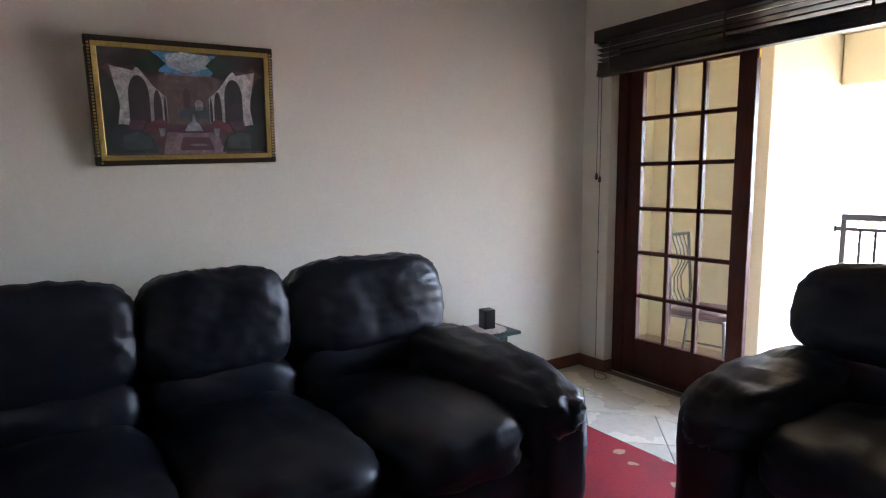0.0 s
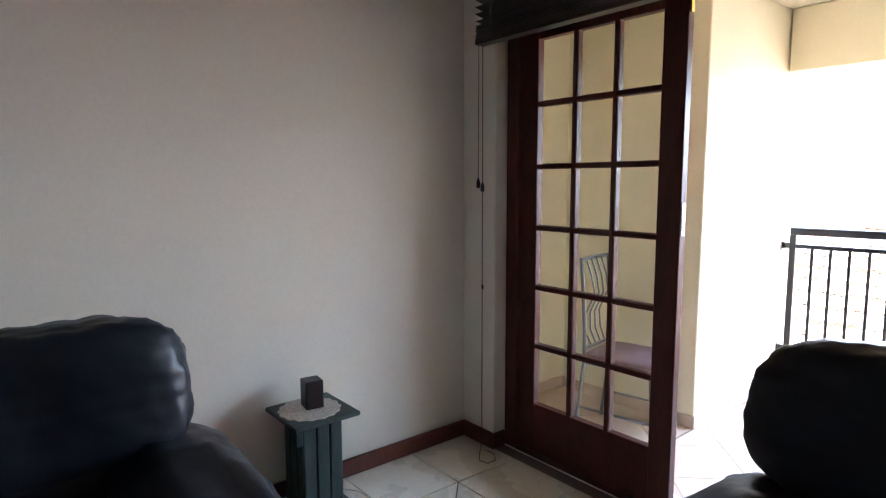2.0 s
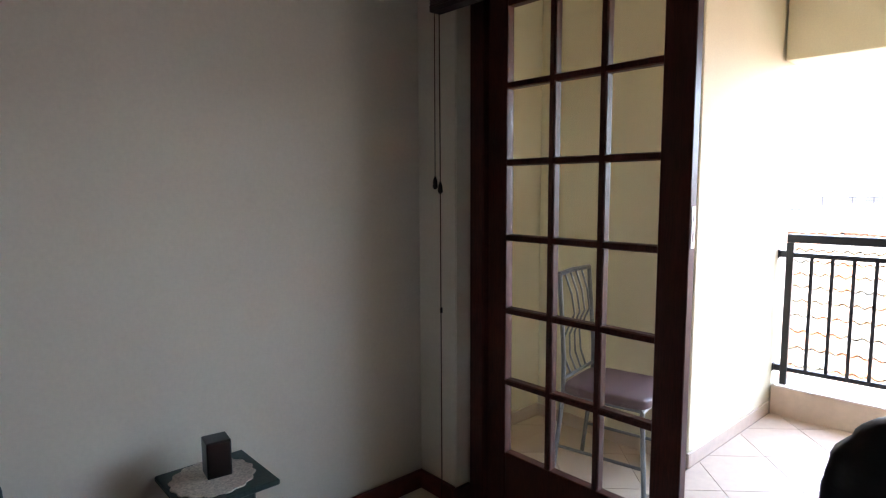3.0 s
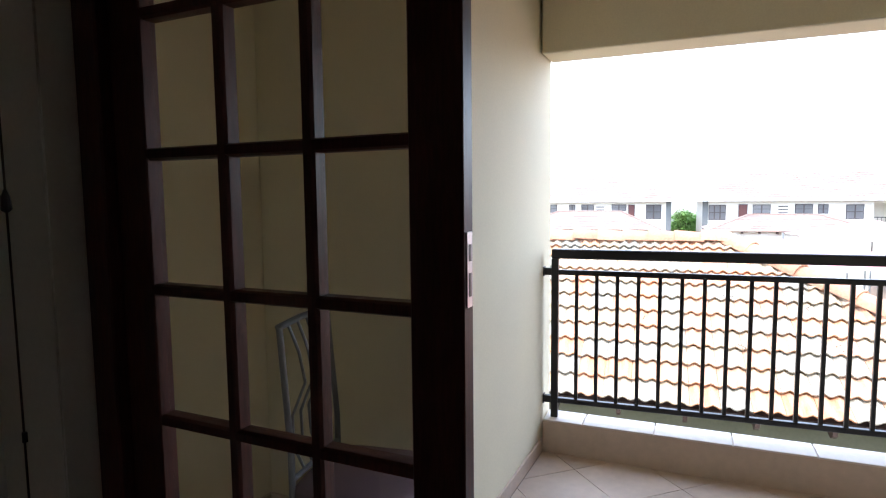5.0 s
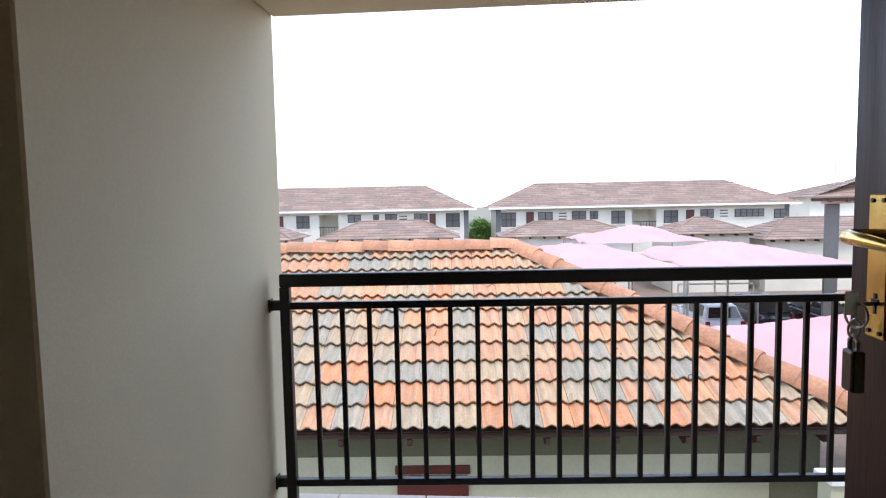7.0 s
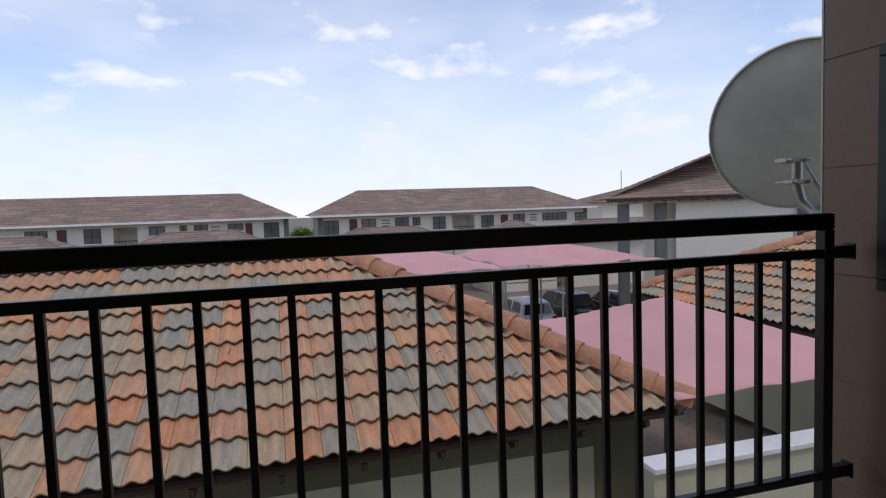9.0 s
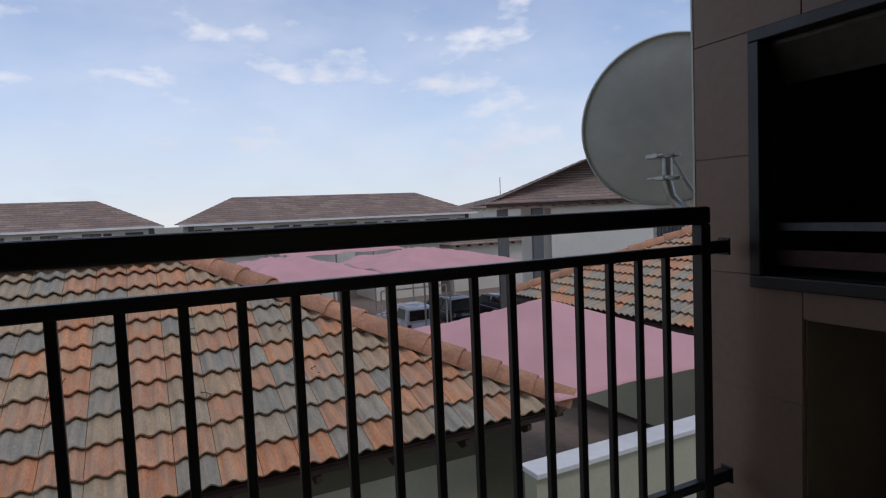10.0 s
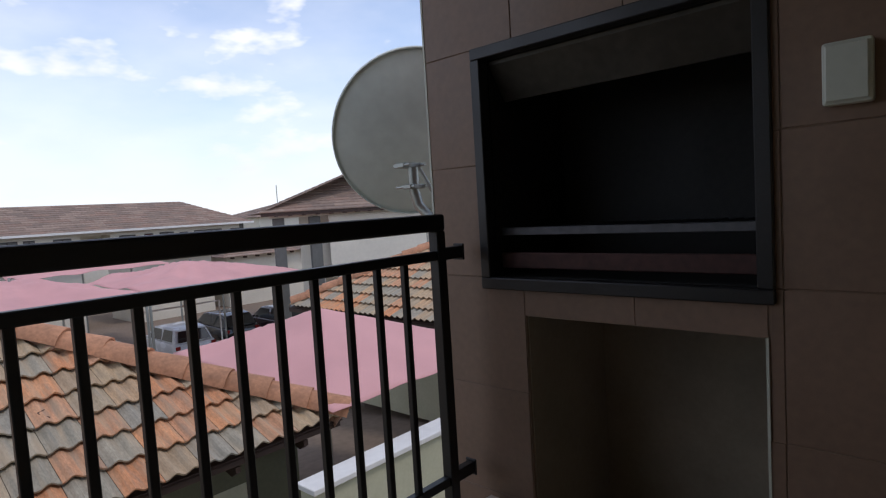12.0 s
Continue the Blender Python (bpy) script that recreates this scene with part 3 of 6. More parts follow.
for ch in list(door_2.children_recursive):
    if ch.name.split(".")[0] in ("lock_faceplate", "slot", "bolt"):
        bpy.data.objects.remove(ch)
door_2.name = "door_2"
tagged(door_2, "dark red wooden French door leaf folded open with brass handle")
# hinged on the south jamb, swung outwards over the balcony
door_2.matrix_basis = pose(X_LEAF + 0.030, DOOR_S - 0.022, 0, 0, 0, 88.5)
# lever handle, key plate, chain and padlock on the open leaf (leaf runs along its own -y, room face towards -x)
hp = part("handle_plate", B(0.0205, 0.0245, -0.776, -0.740, 1.095, 1.250, bevel=0.0015), M["brass"], door_2, "polished brass handle plate")
part("lever", T([(0.024, -0.758, 1.205), (0.050, -0.758, 1.205), (0.056, -0.752, 1.205), (0.058, -0.715, 1.203), (0.056, -0.665, 1.199)], [0.008, 0.008, 0.008, 0.007, 0.005]), M["brass"], hp, smooth=60)
part("keyhole", boxes([(0.024, 0.0255, -0.7600, -0.7560, 1.122, 1.144), (0.024, 0.0255, -0.764, -0.752, 1.134, 1.138)]), M["speaker"], hp)
for z in (1.102, 1.243):
    for y in (-0.768, -0.748):
        part("screw", T([(0.024, y, z), (0.0262, y, z)], 0.0025, 8), M["darkframe"], hp)
hp.matrix_basis = Matrix.Translation((0, 0.022, 0))
part("lever", T([(-0.024, -0.758, 1.205), (-0.050, -0.758, 1.205), (-0.056, -0.752, 1.205), (-0.058, -0.715, 1.203), (-0.056, -0.665, 1.199)], [0.008, 0.008, 0.008, 0.007, 0.005]), M["chrome"], door_2, "satin steel lever", smooth=60)


def ring(c, r, thick, m, n=20):
    pts = [m @ Vector((r * math.cos(2 * math.pi * k / n), r * math.sin(2 * math.pi * k / n), 0)) + Vector(c) for k in range(n + 1)]
    return T(pts, thick, 6)


# ring of keys and a padlock hanging from the lock
keys = part("key", boxes([(0.025, 0.042, -0.760, -0.757, 1.130, 1.135), (0.041, 0.054, -0.7595, -0.7575, 1.120, 1.146)], 0.0008), M["chrome"], hp, "small steel key in the lock")
part("key_ring", ring((0.042, -0.759, 1.120), 0.014, 0.0014, pose(0, 0, 0, 0, 90, 20)), M["chrome"], keys)
part("key_ring", ring((0.043, -0.760, 1.105), 0.010, 0.0014, pose(0, 0, 0, 90, 0, 30)), M["chrome"], keys)
part("padlock", B(0.036, 0.050, -0.771, -0.748, 1.036, 1.082, bevel=0.003, seg=2), M["darkframe"], keys, "dark bronze padlock")
part("shackle", T([(0.043, -0.768, 1.078), (0.043, -0.768, 1.092), (0.043, -0.760, 1.098), (0.043, -0.752, 1.092), (0.043, -0.752, 1.078)], 0.0025, 8), M["chrome"], keys)

# door frame
fr = thing("door_frame", None, "dark red stained wooden frame round the double doors", "door frame", kind="structure")
part("jamb", B(X_LEAF - 0.045, X_LEAF + 0.045, DOOR_N + 0.003, OP_N - 0.006, 0.004, OP_T, bevel=0.004), M["wood"], fr)
part("jamb", B(X_LEAF - 0.045, X_LEAF + 0.045, OP_S + 0.002, DOOR_S - 0.003, 0.004, OP_T, bevel=0.004), M["wood"], fr)
part("head", B(X_LEAF - 0.045, X_LEAF + 0.045, DOOR_S - 0.003, DOOR_N + 0.003, DOOR_TOP + 0.003, OP_T - 0.002, bevel=0.004), M["wood"], fr)
part("threshold", B(X_LEAF - 0.045, X_LEAF + 0.045, DOOR_S - 0.003, DOOR_N + 0.003, 0.004, 0.010, bevel=0.002), M["wood"], fr)


# ---- window blind over the doors ----
def blind():
    b = thing("window_blind", pose(0, 0, 0), "dark wooden venetian blind drawn up above the doors", "blind")
    y0, y1 = 0.35, 2.39
    xw = X_DOOR_IN
    part("valance", B(xw - 0.125, xw - 0.108, y0, y1, 2.112, 2.185, bevel=0.003), M["blind"], b)
    part("valance_return", B(xw - 0.108, xw - 0.002, y1 - 0.016, y1, 2.112, 2.185, bevel=0.003), M["blind"], b)
    part("head_rail", B(xw - 0.085, xw - 0.012, y0 + 0.02, y1 - 0.02, 2.125, 2.18), M["blind"], b)
    rs = random.Random(5)
    z = 2.098
    slat = None
    for i in range(20):
        step = (0.030, 0.030, 0.028, 0.020)[i] if i < 4 else 0.0042
        tilt = rs.uniform(-3, 3) + (9 if i < 4 else 0)
        m = pose(xw - 0.075, 0, z, 0, tilt, rs.uniform(-0.12, 0.12))
        if slat is None:
            slat = part("slat", B(-0.026, 0.026, y0 + 0.015, y1 - 0.012, -0.0014, 0.0014), M["blind"], b)
            slat.matrix_basis = m
        else:
            share(slat, m, b)
        z -= step
    part("bottom_rail", B(xw - 0.102, xw - 0.048, y0 + 0.015, y1 - 0.006, 1.911, 1.933, bevel=0.003), M["blind"], b)
    for y in (2.28, 1.55, 0.9):
        part("ladder_tape", B(xw - 0.1045, xw - 0.1025, y - 0.006, y + 0.006, 1.93, 2.125), M["cord"], b)
    yc = 2.365
    pull = part("pull_cord", T([(xw - 0.07, yc, 1.93), (xw - 0.068, yc, 1.4), (xw - 0.066, yc + 0.002, 1.0), (xw - 0.066, yc, 0.12), (xw - 0.075, yc - 0.005, 0.02), (xw - 0.11, yc - 0.03, 0.006),
                                (xw - 0.15, yc - 0.075, 0.006), (xw - 0.14, yc - 0.12, 0.006), (xw - 0.09, yc - 0.12, 0.006), (xw - 0.05, yc - 0.07, 0.006), (xw - 0.06, yc - 0.01, 0.008)], 0.0022, 6), M["cord"], b)
    part("pull_cord", T([(xw - 0.075, yc + 0.02, 1.93), (xw - 0.076, yc + 0.02, 1.32)], 0.0018, 6), M["cord"], b)
    part("tassel", T([(xw - 0.068, yc, 1.30), (xw - 0.068, yc, 1.285), (xw - 0.068, yc, 1.262), (xw - 0.068, yc, 1.256)], [0.003, 0.008, 0.010, 0.004], 10), M["blind"], pull)
    part("tassel", T([(xw - 0.076, yc + 0.02, 1.32), (xw - 0.076, yc + 0.02, 1.305), (xw - 0.076, yc + 0.02, 1.28), (xw - 0.076, yc + 0.02, 1.272)], [0.003, 0.008, 0.010, 0.004], 10), M["blind"], pull)
    part("cord_joiner", T([(xw - 0.066, yc, 0.80), (xw - 0.066, yc, 0.82)], 0.005, 8), M["blind"], pull)


blind()


def curtain_pole():
    p = thing("curtain_pole", None, "dark turned wooden curtain pole above the doors", "curtain pole")
    part("pole", T([(2.46, 0.2, 2.47), (2.46, 2.43, 2.47)], 0.016, 12), M["blind"], p, smooth=True)
    part("finial", T([(2.46, 2.43, 2.47), (2.46, 2.44, 2.47), (2.46, 2.46, 2.47), (2.46, 2.49, 2.47), (2.46, 2.515, 2.47), (2.46, 2.525, 2.47)], [0.02, 0.022, 0.03, 0.034, 0.022, 0.004], 14), M["blind"], p, smooth=True)
    for y in (0.35, 2.36):
        part("bracket", boxes([(2.45, X_DOOR_IN, y - 0.012, y + 0.012, 2.455, 2.485)], 0.003), M["blind"], p)


curtain_pole()


# ---- framed picture ----
def flat_material(name, c, rough=0.5, amount=0.3):
    return material(name, c, rough, vary=amount, grain=110, bump=0.05, blotch=34, blotch_amount=amount * 1.6)


def picture():
    x0, x1, z0, z1 = -0.272, 0.460, 1.352, 1.856
    p = thing("framed_picture", pose((x0 + x1) / 2, Y_NORTH - 0.004, z0, 6.0, -2.2, 0), "landscape picture of a courtyard in a gilt frame", "picture")
    w, h = (x1 - x0) / 2, z1 - z0
    fw = 0.042
    for (a, b, c, d) in ((-w, w, 0, fw), (-w, w, h - fw, h), (-w, -w + fw, fw, h - fw), (w - fw, w, fw, h - fw)):
        part("frame_rail", B(a, b, -0.030, 0, c, d, bevel=0.006, seg=2), M["darkframe"], p)
    g = 0.020
    for (a, b, c, d) in ((-w + fw - g, w - fw + g, fw - g, fw), (-w + fw - g, w - fw + g, h - fw, h - fw + g), (-w + fw - g, -w + fw, fw, h - fw), (w - fw, w - fw + g, fw, h - fw)):
        part("gilt_slip", B(a, b, -0.034, -0.029, c, d, bevel=0.002), M["gold"], p)
    bead = part("gilt_bead", T([(0, -0.031, 0), (0.008, -0.031, 0)], 0.004, 6), M["gold"], p)
    bead.matrix_basis = pose(-w + 0.02, 0, 0.012)
    n = 36
    for i in range(n):
        z = 0.03 + i * (h - 0.06) / (n - 1)
        share(bead, pose(w - 0.018, 0, z), p)
        if i:
            share(bead, pose(-w + 0.010, 0, z), p)
    iw, i0, i1 = w - fw, fw, h - fw
    H = i1 - i0
    art = part("print", B(-iw, iw, -0.012, -0.008, i0, i1), flat_material("print_rose_ground", (0.20, 0.10, 0.11)), p, "printed courtyard scene in rose and grey")

    def shape(name, outline, c, lift):
        bm = bmesh.new()
        vs = [bm.verts.new((u * iw, -0.012 - lift, i0 + v * H)) for u, v in outline]
        bm.faces.new(vs)
        r = bmesh.ops.extrude_face_region(bm, geom=list(bm.faces))
        bmesh.ops.translate(bm, verts=[v for v in r["geom"] if isinstance(v, bmesh.types.BMVert)], vec=(0, lift * 0.9, 0))
        return part(name, bm, flat_material("print_" + name, tuple(2.5 * v for v in c)), art)
    L = 0.0008
    shape("sky", [(-0.52, 0.80), (0.40, 0.80), (0.42, 0.98), (-0.45, 1)], (0.06, 0.20, 0.36), L)
    shape("cloud", [(-0.22, 0.86), (-0.02, 0.80), (0.16, 0.83), (0.34, 0.88), (0.28, 0.98), (-0.05, 1), (-0.25, 0.97)], (0.30, 0.31, 0.34), 2 * L)
    shape("back_wall", [(-0.34, 0.30), (0.40, 0.30), (0.40, 0.78), (0.22, 0.80), (-0.20, 0.80), (-0.34, 0.76)], (0.10, 0.062, 0.060), 2 * L)
    shape("roof_line", [(-0.26, 0.775), (0.34, 0.775), (0.34, 0.80), (-0.26, 0.80)], (0.15, 0.15, 0.19), 3 * L)
    shape("doorway", [(-0.06, 0.46), (0.03, 0.46), (0.03, 0.63), (-0.015, 0.66), (-0.06, 0.63)], (0.05, 0.025, 0.03), 3 * L)
    shape("lit_gate", [(0.08, 0.44), (0.18, 0.44), (0.18, 0.52), (0.13, 0.55), (0.08, 0.52)], (0.30, 0.27, 0.27), 3 * L)
    shape("hedge", [(-0.12, 0.36), (0.34, 0.36), (0.36, 0.46), (0.10, 0.48), (-0.10, 0.45)], (0.045, 0.055, 0.065), 3 * L)
    for s in (-1, 1):
        shape("white_arcade", [(s * 0.90, 0.22), (s * 0.80, 0.50), (s * 0.88, 0.84), (s * 0.62, 0.80), (s * 0.58, 0.85), (s * 0.40, 0.66), (s * 0.26, 0.56), (s * 0.26, 0.32), (s * 0.50, 0.24)], (0.36, 0.32, 0.33), 4 * L)
        for (a, b, top, low) in ((0.70, 0.46, 0.76, 0.24), (0.42, 0.32, 0.63, 0.30), (0.30, 0.265, 0.57, 0.32)):
            pts = [(s * a, low)]
            for k in range(11):
                ang = math.pi * k / 10
                pts.append((s * ((a + b) / 2 + (a - b) / 2 * math.cos(ang)), top - 0.20 + 0.20 * math.sin(ang)))
            pts.append((s * b, low))
            shape("dark_arch", pts, (0.026, 0.019, 0.023), 5 * L)
        pts = [(s * 1.0, 0.15), (s * 0.86, 0.18), (s * 0.80, 0.46)] + [(s * (0.80 + 0.2 * (1 - math.cos(a))), 0.46 + 0.34 * math.sin(a)) for a in (0.35, 0.7, 1.05, 1.4)]
        shape("dark_arch", pts + [(s * 1.0, 0.80)], (0.018, 0.020, 0.020), 5 * L)
        shape("overhanging_tree", [(s * 1.0, 0.80), (s * 1.0, 1.0), (s * 0.42, 1.0), (s * 0.30, 0.93), (s * 0.36, 0.84), (s * 0.30, 0.78), (s * 0.46, 0.74), (s * 0.60, 0.86), (s * 0.76, 0.83), (s * 0.86, 0.88)], (0.034, 0.027, 0.028), 6 * L)
        shape("leafy_branch", [(s * 0.62, 0.84), (s * 0.36, 0.80), (s * 0.24, 0.88), (s * 0.34, 0.96), (s * 0.52, 0.94)], (0.022, 0.042, 0.034), 7 * L)
        shape("flower_bed", [(s * 1.0, 0.02), (s * 1.0, 0.26), (s * 0.80, 0.30), (s * 0.56, 0.26), (s * 0.44, 0.14), (s * 0.40, 0.02)], (0.020, 0.026, 0.026), 6 * L)
        shape("shrub", [(s * 0.78, 0.05), (s * 0.80, 0.18), (s * 0.64, 0.23), (s * 0.48, 0.17), (s * 0.46, 0.06)], (0.048, 0.052, 0.056), 7 * L)
        shape("red_flowers", [(s * 0.56, 0.22), (s * 0.50, 0.31), (s * 0.34, 0.36), (s * 0.26, 0.30), (s * 0.38, 0.24)], (0.12, 0.035, 0.045), 7 * L)
        shape("mauve_flowers", [(s * 0.74, 0.24), (s * 0.70, 0.34), (s * 0.52, 0.33), (s * 0.56, 0.25)], (0.075, 0.035, 0.05), 7 * L)
        shape("urn", [(s * 0.36, 0.18), (s * 0.32, 0.18), (s * 0.30, 0.26), (s * 0.38, 0.26)], (0.24, 0.22, 0.23), 8 * L)
    shape("pale_path", [(-0.34, 0.0), (0.46, 0.0), (0.34, 0.22), (-0.28, 0.22)], (0.19, 0.12, 0.135), 4 * L)
    shape("steps", [(-0.14, 0.04), (0.30, 0.04), (0.24, 0.17), (-0.10, 0.17)], (0.075, 0.028, 0.036), 5 * L)
    shape("step_edge", [(-0.02, 0.085), (0.20, 0.085), (0.19, 0.105), (-0.01, 0.105)], (0.20, 0.15, 0.16), 6 * L)
    shape("pool", [(0.05 + 0.34 * math.cos(a), 0.245 + 0.032 * math.sin(a)) for a in (2 * math.pi * k / 20 for k in range(20))], (0.075, 0.022, 0.030), 5 * L)
    shape("fountain", [(-0.07, 0.235), (0.16, 0.235), (0.12, 0.30), (0.08, 0.33), (0.06, 0.40), (0.045, 0.40), (0.03, 0.33), (-0.02, 0.30)], (0.25, 0.24, 0.26), 8 * L)
    pane = part("picture_glass", B(-iw, iw, -0.0215, -0.020, i0, i1), M["glass"], p)
    pane.visible_shadow = False


picture()


# ---- seats ----
def place(bm, m):
    bmesh.ops.transform(bm, matrix=m, verts=bm.verts)
    return bm


def leather_back(w, h, d, seed, power):
    """A back cushion with a pillow over a thinner lower fold, gathered along the piped edge."""
    up = place(cushion(w, d, h * 0.74, n=34, seed=seed, wrinkle=0.005, power=power), Matrix.Translation((0, 0, h * 0.63)))
    cz = h * 0.63
    for v in up.verts:
        u, t = v.co.x / (w / 2), (v.co.z - cz) / (h * 0.37)
        rim = max(0.0, min(1.0, (max(abs(u), t) - 0.72) / 0.22))
        ang = math.atan2(t, u)
        pucker = rim * (0.005 * abs(math.sin(ang * 13 + seed)) + 0.0035 * abs(math.sin(ang * 29 + 2.3 * seed)))
        v.co.x -= pucker * u * (0.35 + 0.65 * max(0.0, t))
        v.co.z -= pucker * max(0.0, t)
    low = place(cushion(w * 0.97, d * 0.86, h * 0.42, n=10, seed=seed + 4, wrinkle=0.008, power=4), Matrix.Translation((0, -0.012, h * 0.16)))
    return up, low


def leather_arm(length, w, top, seed):
    """A fat arm along -y from the origin: padded roll on a plain panel."""
    roll = place(cushion(w * 1.18, length * 1.02, 0.24, n=14, seed=seed, wrinkle=0.010, power=3.0), Matrix.Translation((0, -length / 2, top - 0.12)))
    for v in roll.verts:
        k = (-v.co.y / length)
        v.co.z -= 0.05 * k * k
        pleat = max(0.0, min(1.0, (k - 0.78) / 0.18))
        ang = math.atan2(v.co.z - (top - 0.12), v.co.x)
        v.co.y += 0.010 * pleat * math.sin(ang * 17 + seed)
        v.co.z += 0.013 * math.sin(v.co.y * 42 + 9 * v.co.x + seed) * max(0.0, 1 - abs(v.co.x) / (w * 0.55)) * (1 - pleat) * min(1.0, 3 * k)
        v.co.z += 0.006 * pleat * math.sin(ang * 17 + seed + 1.3)
    side = place(cushion(w * 0.92, length * 0.97, top - 0.12, n=8, seed=seed + 2, wrinkle=0.004, power=9), Matrix.Translation((0, -length / 2, (top - 0.12) / 2 + 0.03)))
    return roll, side


def couch(name, m, seats, cw, depth, arm, wings, label, category):
    """Seats side by side along x, the back at y = 0, facing -y."""
    s = thing(name, m, label, category)
    total = seats * cw
    part("base", place(cushion(total + 0.1, depth - 0.12, 0.30, n=6, seed=3, wrinkle=0.003, power=12), Matrix.Translation((0, -depth / 2, 0.19))), M["leather"], s, smooth=60)
    part("back_panel", place(cushion(total + 0.16, 0.20, 0.74, n=8, seed=8, wrinkle=0.004, power=8), pose(0, -0.11, 0.42, 4, 0, 0)), M["leather"], s, smooth=60)
    for i in range(seats):
        x = (i - (seats - 1) / 2) * cw
        seat = part("seat_cushion", place(cushion(cw * 0.995, depth - 0.30, 0.24, n=12, seed=i + 11, wrinkle=0.010, power=4.2), pose(x, -depth / 2 - 0.12, 0.37, -3, 0, 0)), M["leather"], s, smooth=70)
        wide = cw * 1.03 + wings * (1 if seats > 1 else 2) * (1 if i in (0, seats - 1) else 0)
        xs = x + (wings / 2 if seats > 1 and i == seats - 1 else (-wings / 2 if seats > 1 and i == 0 else 0))
        up, low = leather_back(wide, 0.59 if seats > 1 else 0.61, 0.26, i + 2, 3.7 if seats > 1 else 2.9)
        tilt = pose(xs, -0.30 if seats > 1 else -0.25, 0.36, -10, 0, 0)
        pillow = part("back_cushion", place(up, tilt), M["leather"], s, smooth=70)
        part("back_fold", place(low, tilt), M["leather"], pillow, smooth=70)
    for sx in (-1, 1):
        roll, side = leather_arm(depth - 0.16, arm, 0.61, 21 + sx)
        mt = Matrix.Translation((sx * (total / 2 + arm * 0.42), -0.13, 0))
        arm_ob = part("armrest", place(roll, mt), M["leather"], s, smooth=70)
        part("arm_panel", place(side, mt), M["leather"], arm_ob, smooth=70)
        part("piping", place(T([(sx * arm * 0.30, -depth + 0.195, 0.05), (sx * arm * 0.31, -depth + 0.190, 0.30), (sx * arm * 0.26, -depth + 0.188, 0.46)], 0.005, 6), mt), M["leather"], arm_ob)
    foot = None
    for sx in (-1, 1):
        for y in (-0.12, -depth + 0.2):
            mt = pose(sx * (total / 2 - 0.02), y, 0)
            if foot is None:
                foot = part("foot", T([(0, 0, 0), (0, 0, 0.05)], [0.025, 0.032], 12), M["blind"], s)
                foot.matrix_basis = mt
            else:
                share(foot, mt, s)
    return s


couch("sofa", pose(0.07, 2.40, 0.0), 3, 0.55, 1.24, 0.30, 0.20, "black leather three-seat sofa with padded cushions", "sofa")
couch("armchair", pose(2.34, 0.46, 0.0, 0, 0, -90), 1, 0.58, 1.06, 0.29, 0.24, "black leather armchair with padded arms", "armchair")


# ---- rug, side table ----
def rug():
    r = thing("rug", None, "red patterned pile rug on the tiled floor", "rug")
    bm = bmesh.new()
    nx, ny = 40, 40
    x0, x1, y0, y1 = -1.5, 1.79, -0.9, 2.04
    vs = [[bm.verts.new((x0 + (x1 - x0) * i / nx, y0 + (y1 - y0) * j / ny, 0.010 + 0.002 * noise.noise(Vector((i * 0.4, j * 0.4, 0))))) for j in range(ny + 1)] for i in range(nx + 1)]
    for i in range(nx):
        for j in range(ny):
            bm.faces.new((vs[i][j], vs[i + 1][j], vs[i + 1][j + 1], vs[i][j + 1]))
    ed = [e for e in bm.edges if len(e.link_faces) == 1]
    ex = bmesh.ops.extrude_edge_only(bm, edges=ed)
    for v in ex["geom"]:
        if isinstance(v, bmesh.types.BMVert):
            v.co.z = 0.0005
    part("surface", bm, M["rug"], r, smooth=50)
    for a in ((x1, x1 + 0.008, y0, y1 + 0.008), (x0 - 0.008, x0, y0, y1), (x0, x1, y1, y1 + 0.008), (x0, x1, y0 - 0.008, y0)):
        part("binding", B(*a, 0.0005, 0.009, bevel=0.002), M["fringe"], r)


rug()


